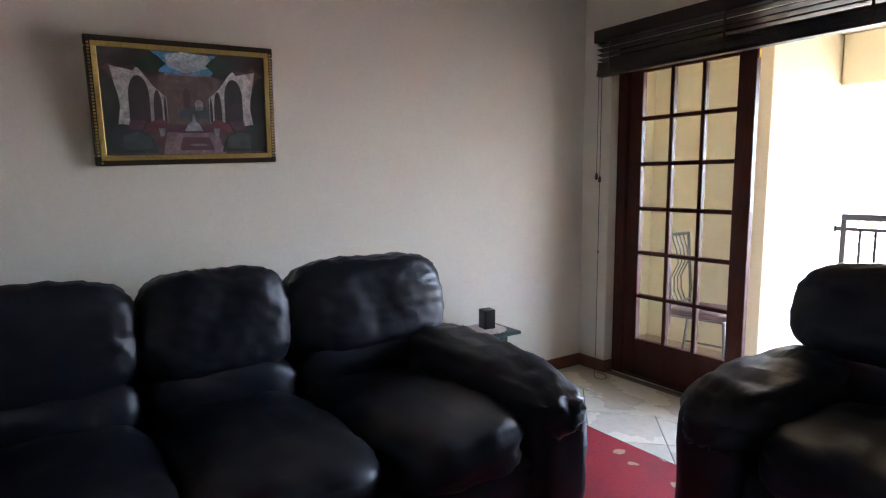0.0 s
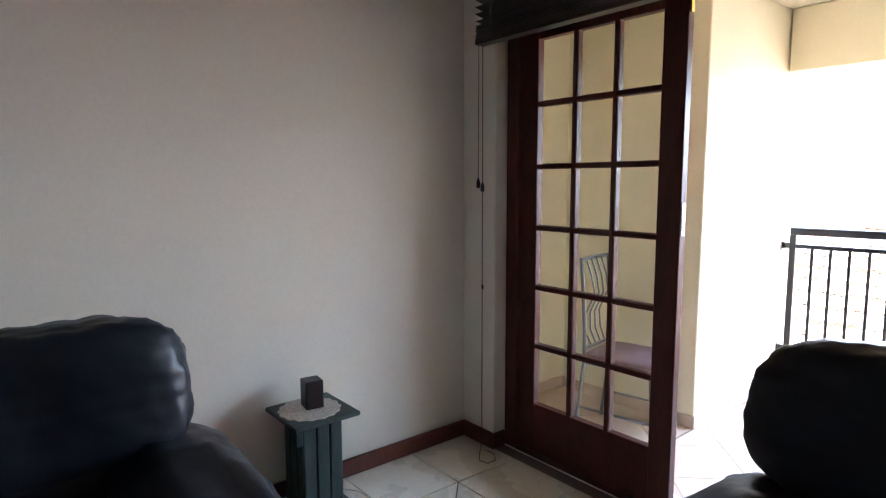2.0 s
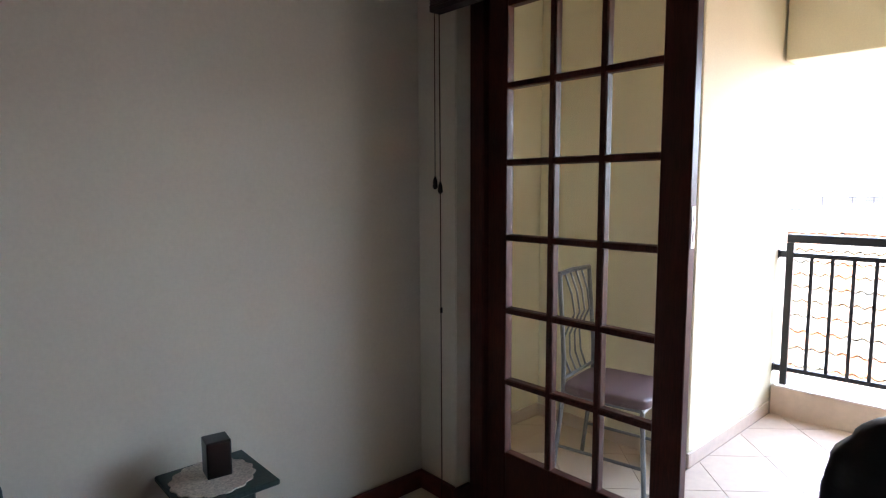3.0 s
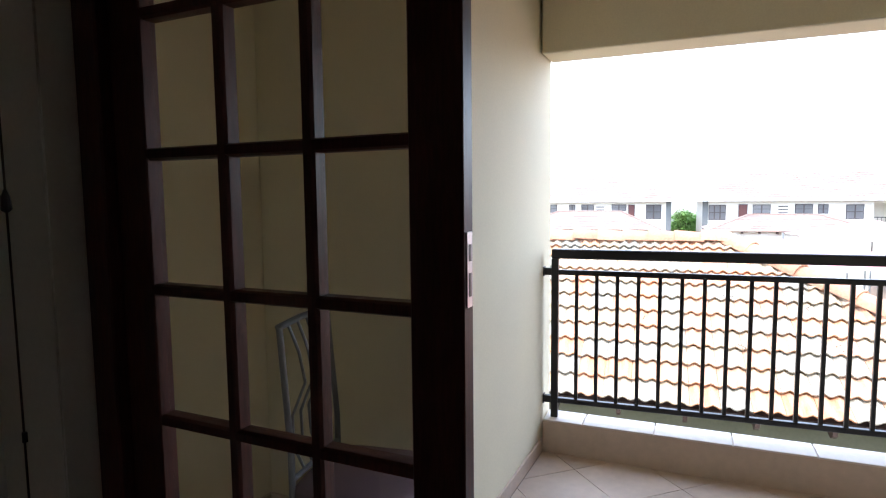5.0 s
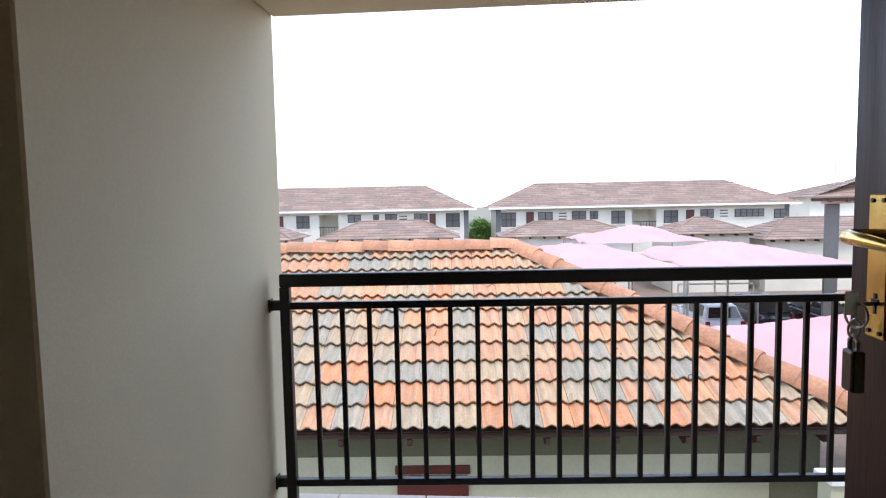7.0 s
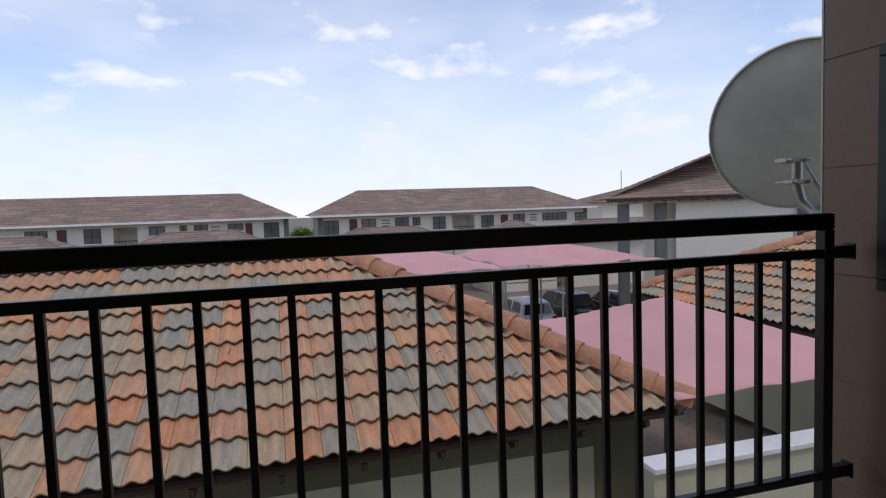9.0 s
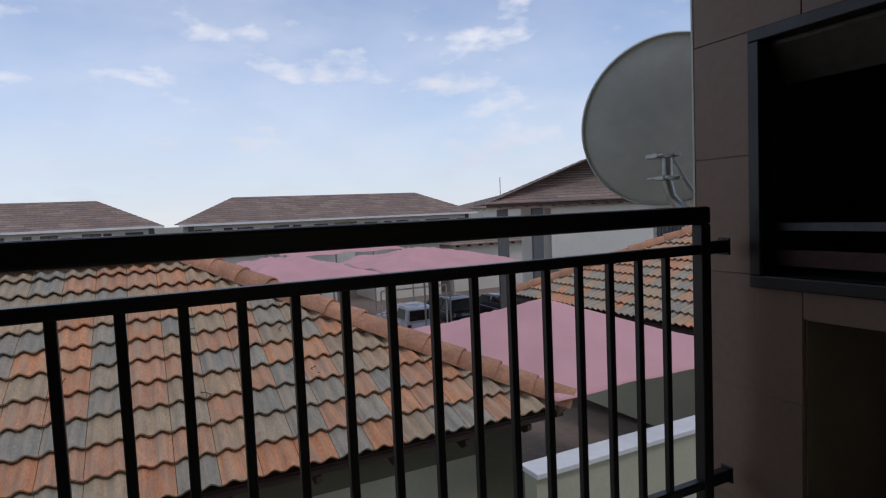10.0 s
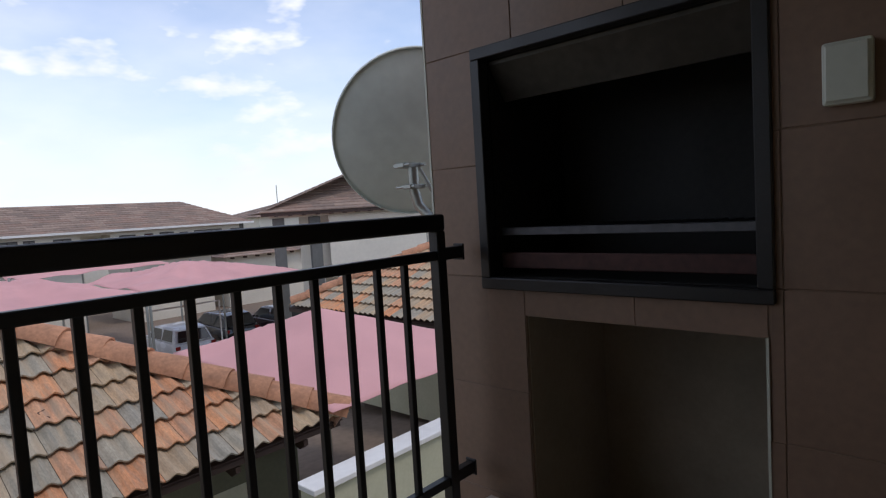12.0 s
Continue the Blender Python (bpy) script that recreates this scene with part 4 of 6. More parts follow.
def side_table():
    cx, cy, top = 1.638, 2.430, 0.41
    t = thing("side_table", pose(cx, cy, 0, 0, 0, 0), "dark green painted wooden pedestal side table", "side table")
    part("tabletop", B(-0.138, 0.138, -0.138, 0.138, top - 0.018, top, bevel=0.004), M["green"], t)
    part("base_plate", B(-0.125, 0.125, -0.125, 0.125, 0, 0.02, bevel=0.004), M["green"], t)
    w = 0.085
    for k in range(4):
        for j in (-1, 0, 1):
            part("pedestal_slat", place(B(-0.026 + j * 0.056, 0.026 + j * 0.056, -w, -w + 0.014, 0.02, top - 0.018, bevel=0.004), pose(0, 0, 0, 0, 0, 90 * k)), M["green"], t)
    part("core", B(-w + 0.016, w - 0.016, -w + 0.016, w - 0.016, 0.02, top - 0.018), M["green"], t)
    part("corner_brace", B(-0.125, -0.098, -0.115, -0.10, top - 0.085, top - 0.018, bevel=0.003), M["green"], t)
    d = thing("doily", pose(cx - 0.01, cy + 0.005, top), "round cream lace doily on the side table", "doily")
    bm = bmesh.new()
    n = 64
    c = bm.verts.new((0, 0, 0.0025))
    rings = []
    for r in (0.045, 0.085, 0.118):
        rings.append([bm.verts.new(((r + (0.004 * math.cos(16 * a) if r > 0.1 else 0)) * math.cos(a), (r + (0.004 * math.cos(16 * a) if r > 0.1 else 0)) * math.sin(a), 0.0025 + 0.0006 * math.sin(9 * a + r * 80)))
                      for a in (2 * math.pi * k / n for k in range(n))])
    for k in range(n):
        bm.faces.new((c, rings[0][k], rings[0][(k + 1) % n]))
        for a, b in zip(rings, rings[1:]):
            bm.faces.new((a[k], b[k], b[(k + 1) % n], a[(k + 1) % n]))
    part("lace_centre", bm, M["lace"], d)
    part("lace_rim", tube(bmesh.new(), [((0.118 + 0.004 * math.cos(16 * a)) * math.cos(a), (0.118 + 0.004 * math.cos(16 * a)) * math.sin(a), 0.0025) for a in (2 * math.pi * k / 96 for k in range(97))], 0.0024, 6), M["lace"], d)
    s = thing("speaker", pose(cx + 0.01, cy + 0.02, top + 0.004, 0, 0, -8), "small black box speaker standing on a lace doily", "speaker")
    part("cabinet", B(-0.036, 0.036, -0.036, 0.036, 0, 0.112, bevel=0.003), M["speaker"], s)
    part("grille", B(-0.031, 0.031, -0.0385, -0.036, 0.006, 0.106, bevel=0.001), M["blind"], s)
    w1 = thing("cable", None, "thin pale cable lying behind the side table", "cable")
    part("wire", T([(1.77, 2.50, 0.005), (1.83, 2.42, 0.005), (1.845, 2.30, 0.005), (1.82, 2.22, 0.005), (1.74, 2.20, 0.005), (1.70, 2.26, 0.005)], 0.0022, 6), M["plastic"], w1)


side_table()


# ---- balcony railing ----
def railing():
    r = thing("railing", None, "black painted steel balcony railing on a kerb", "railing")
    r.matrix_basis = TURN_RAIL
    y0, y1, x = -0.645, 1.928, X_RAIL
    zt, zm, zl, zk = 0.990, 0.878, 0.168, Z_KERB
    part("top_rail", B(x - 0.021, x + 0.021, y0 - 0.019, y1 + 0.019, zt - 0.052, zt, bevel=0.008, seg=2), M["steel"], r)
    part("middle_rail", B(x - 0.014, x + 0.014, y0 + 0.018, y1 - 0.018, zm - 0.028, zm, bevel=0.003), M["steel"], r)
    part("lower_rail", B(x - 0.014, x + 0.014, y0 + 0.018, y1 - 0.018, zl - 0.028, zl, bevel=0.003), M["steel"], r)
    for y in (y0, y1):
        post = part("post", B(x - 0.019, x + 0.019, y - 0.019, y + 0.019, zk, zt - 0.052, bevel=0.003), M["steel"], r)
        s = 1 if y > 0 else -1
        for z in (zm - 0.012, zl - 0.012):
            end = (Y_PIER - y) if s > 0 else (y - Y_BRAAI - 0.03)
            bm = box(bmesh.new(), x - 0.012, x + 0.016, y + s * 0.019, y + s * (end - 0.006), z - 0.019, z + 0.019, bevel=0.002)
            box(bm, x - 0.018, x + 0.024, y + s * (end - 0.006), y + s * (end + 0.001), z - 0.026, z + 0.026, bevel=0.002)
            part("wall_bracket", bm, M["steel"], post)
    n = 23
    bar = None
    for i in range(n):
        y = 1.813 - i * 0.105
        if y < y0 + 0.05:
            break
        m = pose(x, y, 0)
        if bar is None:
            bar = part("baluster", B(-0.0095, 0.0095, -0.0095, 0.0095, zl - 0.004, zm - 0.026, bevel=0.002), M["steel"], r)
            bar.matrix_basis = m
        else:
            share(bar, m, r)


railing()


# ---- balcony chair ----
def balcony_chair():
    c = thing("chair", pose(3.43, 2.38, Z_BALC, 0, 0, 10), "grey tubular steel chair with mauve vinyl seat", "chair")
    w = 0.17
    for sx in (-1, 1):
        part("rear_leg", T([(sx * w, 0.05, 0), (sx * w, 0.0, 0.42), (sx * w, 0.0, 0.6), (sx * w * 0.97, 0.03, 1.0)], 0.011, 10), M["chairmetal"], c, smooth=60)
        part("front_leg", T([(sx * w, -0.40, 0), (sx * w, -0.38, 0.42), (sx * w, -0.36, 0.435)], 0.011, 10), M["chairmetal"], c, smooth=60)
        part("side_rail", T([(sx * w, 0.0, 0.425), (sx * w, -0.38, 0.425)], 0.010, 8), M["chairmetal"], c)
        part("stretcher", T([(sx * w, 0.03, 0.16), (sx * w, -0.39, 0.16)], 0.008, 8), M["chairmetal"], c)
    part("top_bar", T([(-w, 0.03, 1.0), (0, 0.05, 1.0), (w, 0.03, 1.0)], 0.012, 10), M["chairmetal"], c)
    part("lower_bar", T([(-w, 0.0, 0.50), (w, 0.0, 0.50)], 0.009, 10), M["chairmetal"], c)
    for x in (-0.085, -0.028, 0.028, 0.085):
        part("back_spindle", T([(x, 0.0, 0.50), (x * 1.1, 0.035, 0.58), (x, 0.04, 0.68), (x, -0.012, 0.80), (x * 1.05, 0.005, 0.90), (x * 1.1, 0.042, 1.0)], 0.0055, 8), M["chairmetal"], c, smooth=60)
    part("front_bar", T([(-w, -0.38, 0.42), (w, -0.38, 0.42)], 0.010, 8), M["chairmetal"], c)
    s = cushion(0.40, 0.42, 0.055, n=8, seed=2, wrinkle=0.001, power=6)
    part("seat", place(s, Matrix.Translation((0, -0.20, 0.455))), M["seat"], c, smooth=60)


balcony_chair()


# ---- braai wall ----
BX0, BX1, BZ0, BZ1 = 4.321, 5.163, 0.742, 1.496      # steel frame of the built-in grill
LX0, LX1, LZ1 = 4.340, 5.010, 0.663                    # wood store below
YB = Y_BRAAI
DEEP = 0.50
grill_wall = structure("wall_braai", [(X_DOOR_OUT, LX0, YB - 0.6, YB - 0.0035, Z_BALC - 0.25, 2.4), (BX1 - 0.02, X_CORNER, YB - 0.6, YB - 0.0035, Z_BALC - 0.25, 2.4),
                         (LX0, BX1 - 0.02, YB - 0.6, YB - 0.0035, BZ1 - 0.02, 2.4), (LX0, BX1 - 0.02, YB - 0.6, YB - 0.0035, LZ1, BZ0 + 0.02),
                         (LX1, BX1 - 0.02, YB - 0.6, YB - 0.0035, Z_BALC - 0.25, LZ1), (LX0, BX1 - 0.02, YB - 0.62, YB - DEEP, Z_BALC - 0.25, BZ1),
                         (LX0, LX1, YB - DEEP, YB - 0.0035, Z_BALC - 0.25, Z_BALC + 0.004)], M["jgrout"], "brown tiled wall with a built-in grill")
grill_wall.matrix_basis = TURN_GRILL


def braai():
    b = thing("built_in_grill", TURN_GRILL, "black steel built-in barbecue with a dark open firebox", "grill")
    f = 0.036
    y = YB
    for (a, c, d, e) in ((BX0, BX1, BZ0, BZ0 + f), (BX0, BX1, BZ1 - f, BZ1), (BX0, BX0 + f, BZ0 + f, BZ1 - f), (BX1 - f, BX1, BZ0 + f, BZ1 - f)):
        part("frame_bar", B(a, c, y - 0.03, y + 0.016, d, e, bevel=0.003), M["steel"], b)
    x0, x1, z0, z1 = BX0 + 0.03, BX1 - 0.03, BZ0 + 0.03, BZ1 - 0.03
    part("firebox_back", B(x0, x1, y - 0.48, y - 0.47, z0, z1), M["soot"], b)
    part("firebox_side", B(x0, x0 + 0.006, y - 0.47, y - 0.032, z0, z1), M["soot"], b)
    part("firebox_side", B(x1 - 0.006, x1, y - 0.47, y - 0.032, z0, z1), M["soot"], b)
    part("firebox_floor", B(x0, x1, y - 0.47, y - 0.032, z0, z0 + 0.006), M["soot"], b)
    part("firebox_roof", B(x0, x1, y - 0.47, y - 0.032, z1 - 0.006, z1), M["soot"], b)
    part("hood", prism(bmesh.new(), [(y - 0.035, z1 - 0.008), (y - 0.035, z1 - 0.02), (y - 0.11, z1 - 0.125), (y - 0.12, z1 - 0.125), (y - 0.12, z1 - 0.008)], "x", x0 + 0.008, x1 - 0.008), M["hood"], b, "dull grey steel smoke hood")
    part("grid_bar", B(x0 + 0.008, x1 - 0.008, y - 0.075, y - 0.055, z0 + 0.135, z0 + 0.160, bevel=0.002), M["grate"], b, "grey steel grid edge")
    part("ash_tray", B(x0 + 0.008, x1 - 0.008, y - 0.065, y - 0.050, z0 + 0.030, z0 + 0.080, bevel=0.003), M["rust"], b, "rusty red-brown ash tray front")
    rod = None
    for i in range(18):
        m = pose(x0 + 0.03 + i * (x1 - x0 - 0.06) / 17, 0, 0)
        if rod is None:
            rod = part("grid_rod", T([(0, y - 0.45, z0 + 0.15), (0, y - 0.075, z0 + 0.15)], 0.004, 6), M["grate"], b)
            rod.matrix_basis = m
        else:
            share(rod, m, b)


braai()
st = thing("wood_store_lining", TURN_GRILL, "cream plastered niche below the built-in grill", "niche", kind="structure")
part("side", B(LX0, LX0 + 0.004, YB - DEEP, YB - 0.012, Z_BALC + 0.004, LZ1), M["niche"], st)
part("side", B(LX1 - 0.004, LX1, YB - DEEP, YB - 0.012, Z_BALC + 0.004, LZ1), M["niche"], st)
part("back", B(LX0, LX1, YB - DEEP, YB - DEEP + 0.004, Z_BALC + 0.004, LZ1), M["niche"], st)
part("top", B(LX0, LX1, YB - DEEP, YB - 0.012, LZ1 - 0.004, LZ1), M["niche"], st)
part("edge_strip", B(LX0 - 0.002, LX0 + 0.004, YB - 0.012, YB + 0.003, Z_BALC + 0.004, LZ1), M["plastic"], st, "white plastic tile edge strip")


def cover_box():
    s = thing("socket_cover", TURN_GRILL, "pale grey weatherproof cover on the tiled wall", "socket cover")
    x0, x1, z0, z1 = 4.134, 4.222, 1.170, 1.298
    part("box", B(x0, x1, YB, YB + 0.030, z0, z1, bevel=0.006, seg=2), M["plastic"], s)
    part("lid", B(x0 + 0.006, x1 - 0.006, YB + 0.030, YB + 0.036, z0 + 0.006, z1 - 0.006, bevel=0.003), M["plastic"], s)


cover_box()
strip = solid("trim_edge", B(X_CORNER - 0.001, X_CORNER + 0.006, YB - 0.012, YB + 0.002, Z_BALC, 2.4), M["plastic"], label="pale tile edge strip at the wall corner", category="trim", kind="structure")
strip.matrix_basis = TURN_GRILL


# ---- satellite dish ----
def dish():
    n = Vector((0.80, -0.46, 0.42)).normalized()
    m = n.to_track_quat("Z", "Y").to_matrix().to_4x4()
    d = thing("satellite_dish", Matrix.Translation((5.78, -1.045, 1.320)) @ m, "grey-green enamelled satellite dish seen from behind", "satellite dish")
    R, deep, N = 0.348, 0.065, 56
    bm = bmesh.new()
    rings = []
    prof = [(0.0, -deep), (0.25, -deep * 0.94), (0.5, -deep * 0.75), (0.75, -deep * 0.44), (0.93, -deep * 0.13), (0.985, 0.0), (1.0, 0.004), (1.0, -0.010), (0.985, -0.014)]
    for k, z in prof[1:]:
        rings.append([bm.verts.new((R * k * math.cos(2 * math.pi * i / N), R * 1.04 * k * math.sin(2 * math.pi * i / N), z)) for i in range(N)])
    c = bm.verts.new((0, 0, -deep))
    for i in range(N):
        bm.faces.new((c, rings[0][(i + 1) % N], rings[0][i]))
        for a, b in zip(rings, rings[1:]):
            bm.faces.new((a[i], a[(i + 1) % N], b[(i + 1) % N], b[i]))
    ref = part("reflector", bm, M["dish"], d, smooth=60)
    ref.modifiers.new("thick", "SOLIDIFY").thickness = 0.002
    inv = d.matrix_basis.inverted()
    d.matrix_basis = Matrix.Translation((-0.368, -0.072, -0.091)) @ Matrix.Scale(1.094, 4) @ d.matrix_basis

    def loc(p):
        return inv @ Vector(p)
    mx, my, mz = 5.66, -0.905, 1.14
    pole = part("mast", T([loc(p) for p in ((mx - 0.02, my + 0.0, 1.17), (mx - 0.02, my + 0.0, 1.08), (mx - 0.03, my - 0.01, 1.02), (mx - 0.08, my - 0.03, 0.965), (mx - 0.30, my - 0.06, 0.93), (5.227, my - 0.06, 0.92))], 0.021, 12), M["galv"], d, smooth=60)
    part("wall_plate", place(B(-0.006, 0.006, -0.06, 0.06, -0.06, 0.06, bevel=0.002), inv @ Matrix.Translation((5.227 + 0.006, my - 0.06, 0.92))), M["galv"], pole)
    part("clamp", place(B(-0.025, 0.025, -0.038, 0.038, -0.009, 0.009, bevel=0.003), inv @ Matrix.Translation((mx - 0.02, my, 1.095))), M["galv"], pole)
    part("clamp", place(B(-0.02, 0.045, -0.045, 0.045, -0.010, 0.010, bevel=0.003), inv @ Matrix.Translation((mx, my, 1.18))), M["galv"], pole)
    for s in (-1, 1):
        part("bolt", T([loc((mx - 0.06, my + s * 0.030, 1.095)), loc((mx + 0.05, my + s * 0.030, 1.095))], 0.006, 8), M["galv"], pole)
        part("bolt", T([loc((mx - 0.05, my + s * 0.038, 1.18)), loc((mx + 0.05, my + s * 0.038, 1.18))], 0.006, 8), M["galv"], pole)
    part("stay", T([loc((mx + 0.03, my - 0.06, 1.19)), loc((mx - 0.08, my - 0.10, 0.99))], 0.008, 8), M["galv"], pole)
    part("feed_arm", T([(0, -R, 0.0), (0, -R * 0.75, 0.25), (0, -R * 0.4, 0.48)], 0.012, 8), M["galv"], d)
    part("feed_horn", T([(0, -R * 0.4, 0.48), (0, -R * 0.34, 0.44), (0, -R * 0.28, 0.40)], [0.02, 0.03, 0.035], 12), M["plastic"], d)


dish()


# ---- tiled roofs ----
def tile_mesh(w, l, wave=0.042, thick=0.016, n=12, waves=2):
    """One interlocking tile: u across (0..w), v down the slope (0..-l), rolled."""
    bm = bmesh.new()
    rows = []
    for v, lift in ((0.0, 0.0), (-l, 0.058)):
        rows.append([bm.verts.new((w * i / n, v, lift + wave * max(0.0, 0.5 - 0.5 * math.cos(2 * math.pi * waves * i / n)) ** 1.15)) for i in range(n + 1)])
    lip = [bm.verts.new((p.co.x, p.co.y, p.co.z - thick)) for p in rows[1]]
    for i in range(n):
        bm.faces.new((rows[0][i], rows[0][i + 1], rows[1][i + 1], rows[1][i]))
        bm.faces.new((rows[1][i], rows[1][i + 1], lip[i + 1], lip[i]))
    side = [bm.verts.new((w, 0, -thick)), bm.verts.new((w, -l, 0.058 - thick))]
    bm.faces.new((rows[0][n], side[0], side[1], rows[1][n]))
    return bm


def slope_matrix(origin, across, down, pitch):
    """Local x runs along the eave, local -y runs down the slope."""
    a = Vector(across).normalized()
    dn = (Vector(down).normalized() * math.cos(pitch) - Vector((0, 0, math.sin(pitch))))
    n = a.cross(-dn)
    if n.z < 0:
        n = -n
    m = Matrix((a, -dn, n)).transposed().to_4x4()
    return Matrix.Translation(origin) @ m


def joined_tiles(cells, w, l, mat, name, parent, flat=False, label=""):
    """Many tiles at (matrix) cells as one part."""
    src = bmesh.new()
    proto = tile_mesh(w, l, n=4 if flat else 12, waves=1 if flat else 2)
    pv = [v.co.copy() for v in proto.verts]
    pf = [[v.index for v in f.verts] for f in proto.faces]
    proto.verts.index_update()
    pf = [[v.index for v in f.verts] for f in proto.faces]
    verts, faces = [], []
    for m in cells:
        o = len(verts)
        verts += [tuple(m @ c) for c in pv]
        faces += [[o + i for i in f] for f in pf]
    src.free(); proto.free()
    me = bpy.data.meshes.new(name)
    me.from_pydata(verts, [], faces)
    me.materials.append(mat)
    ob = tagged(new(name, me), label, kind="stuff")
    ob.parent = parent
    return ob


def cap_run(p0, p1, parent, r=0.15, step=0.37, seed=0):
    """Half-round caps overlapping along a ridge or hip, each a part."""
    p0, p1 = Vector(p0), Vector(p1)
    d = (p1 - p0)
    n = max(1, int(d.length / step))
    rs = random.Random(seed)
    proto = None
    for i in range(n):
        q = d.to_track_quat("X", "Z").to_matrix().to_4x4()
        m = Matrix.Translation(p0 + d * (i / n) + Vector((0, 0, rs.uniform(-0.006, 0.006)))) @ q @ pose(0, 0, 0, rs.uniform(-4, 4), -2.0, rs.uniform(-3, 3))
        if proto is None:
            bm = bmesh.new()
            L, N = d.length / n + 0.04, 10
            a = []
            for x, rr in ((0, r * 0.92), (L, r * 1.03)):
                for t in (0, 0.020):
                    a.append([bm.verts.new((x, (rr - t) * 1.05 * math.cos(math.pi * k / N), (rr - t) * math.sin(math.pi * k / N) - 0.03)) for k in range(N + 1)])
            for k in range(N):
                bm.faces.new((a[0][k], a[0][k + 1], a[2][k + 1], a[2][k]))
                bm.faces.new((a[1][k], a[3][k], a[3][k + 1], a[1][k + 1]))
                bm.faces.new((a[2][k], a[2][k + 1], a[3][k + 1], a[3][k]))
                bm.faces.new((a[0][k], a[1][k], a[1][k + 1], a[0][k + 1]))
            proto = part("ridge_cap", bm, M["ridge"], parent, smooth=50)
            proto.matrix_basis = m
        else:
            share(proto, m, parent)


PITCH = radians(25.3)


def hip_tile(m, w, l, point, inward):
    """A tile cut along the hip; nothing if it lies wholly beyond."""
    bm = tile_mesh(w, l)
    inv = m.inverted()
    bmesh.ops.bisect_plane(bm, geom=bm.verts[:] + bm.edges[:] + bm.faces[:], plane_co=inv @ Vector(point), plane_no=inv.to_3x3() @ Vector(inward), clear_inner=True)
    if len(bm.faces) < 2:
        bm.free()
        return None
    return bm


EAVE_X, EAVE_Z = 8.79, -0.99


def garage():
    """Hipped tiled outbuilding in front of the balcony."""
    ex, ez = EAVE_X, EAVE_Z        # eave line
    ys, yn = -2.46, 9.2            # eave corners
    run = 3.19
    g = thing("outbuilding", None, "single-storey outbuilding with a mottled tiled hip roof", "building")
    tp = math.tan(PITCH)
    rz = ez + run * tp
    wx = ex + 0.42
    bm = boxes([(wx, wx + 5.7, ys + 0.31, yn - 0.48, GROUND, ez - 0.02)])
    part("wall", bm, M["garagewall"], g)
    # strip, called beam: its dark olive puts the eaves' shade on the wall
    part("beam", B(wx - 0.012, wx, ys + 0.30, yn - 0.47, -1.43, -1.14, bevel=0.003), M["olive"], g, "dark olive strip standing for the shade under the eaves")
    dk = bmesh.new()
    c = [(ex, ys), (ex + 2 * run, ys), (ex + 2 * run, yn), (ex, yn)]
    low = [dk.verts.new((x, y, ez - 0.03)) for x, y in c]
    r0, r1 = dk.verts.new((ex + run, ys + run, rz - 0.03)), dk.verts.new((ex + run, yn - run, rz - 0.03))
    dk.faces.new((low[0], r0, r1, low[3])); dk.faces.new((low[0], low[1], r0)); dk.faces.new((low[1], low[2], r1, r0)); dk.faces.new((low[2], low[3], r1)); dk.faces.new(low)
    roof = part("roof", dk, M["timber"], g)
    # added strip, coloured dark to stand for the shadow below the tile ends
    part("eave_board", B(ex + 0.02, ex + 0.04, ys + 0.03, yn, ez - 0.085, ez - 0.012), M["timber"], roof, "dark eaves strip standing for shadow and rafters")
    raf = None
    y = ys + 0.43
    while y < yn:
        m = pose(ex + 0.05, y, ez)
        if raf is None:
            raf = part("rafter_end", prism(bmesh.new(), [(-0.02, -0.15), (-0.02, -0.10), (0.42, -0.10), (0.42, -0.13), (0.06, -0.20)], "y", -0.022, 0.022), M["timber"], roof)
            raf.matrix_basis = m
        else:
            share(raf, m, roof)
        y += 0.69
    w = part("high_window", B(wx - 0.03, wx + 0.02, 1.50, 2.30, -1.62, -1.53, bevel=0.004), M["shutter"], g, "red-brown timber shutter")
    part("high_window", B(wx - 0.03, wx + 0.02, 1.52, 2.28, -2.35, -1.64, bevel=0.004), M["shutter"], g, "red-brown timber shutter")
    part("corner_pier", B(wx - 0.02, wx + 0.3, ys + 0.29, ys + 0.80, GROUND, ez - 0.03, bevel=0.006), M["olive"], g, "olive painted corner pier")
    # tiles on the slope that faces the balcony
    W, G, L = 0.30, 0.331, 0.41
    a, dn = Vector((0, -1, 0)), Vector((-1, 0, 0))
    rows = int(run / math.cos(PITCH) / G + 0.999)
    proto, rest = None, []
    up = Vector((math.cos(PITCH), 0, math.sin(PITCH)))
    near = 0
    for r in range(rows):
        s = r * G                      # distance of the lower edge up the slope
        plan = s * math.cos(PITCH)
        head = Vector((ex, 0, ez)) + up * (s + L - 0.02)
        y0 = ys + max(0, plan - 0.02)
        y = yn - 0.02
        while y > y0:
            if y < yn - plan + W:
                m = slope_matrix((head.x, y, head.z), a, dn, PITCH)
                if y < ys + plan + L + W:
                    cut = hip_tile(m, W - 0.004, L, (ex, ys, 0), (-1, 1, 0))
                    if cut:
                        part("roof_tile", cut, M["rooftile"], roof).matrix_basis = m
                    y -= W
                    continue
                if y < 3.7 and near < 299:
                    near += 1
                    if proto is None:
                        proto = part("roof_tile", tile_mesh(W - 0.004, L), M["rooftile"], roof)
                        proto.matrix_basis = m
                    else:
                        share(proto, m, roof)
                else:
                    rest.append(m)
            y -= W
    # the slopes that turn away
    a2, d2 = Vector((1, 0, 0)), Vector((0, -1, 0))
    up2 = Vector((0, math.cos(PITCH), math.sin(PITCH)))
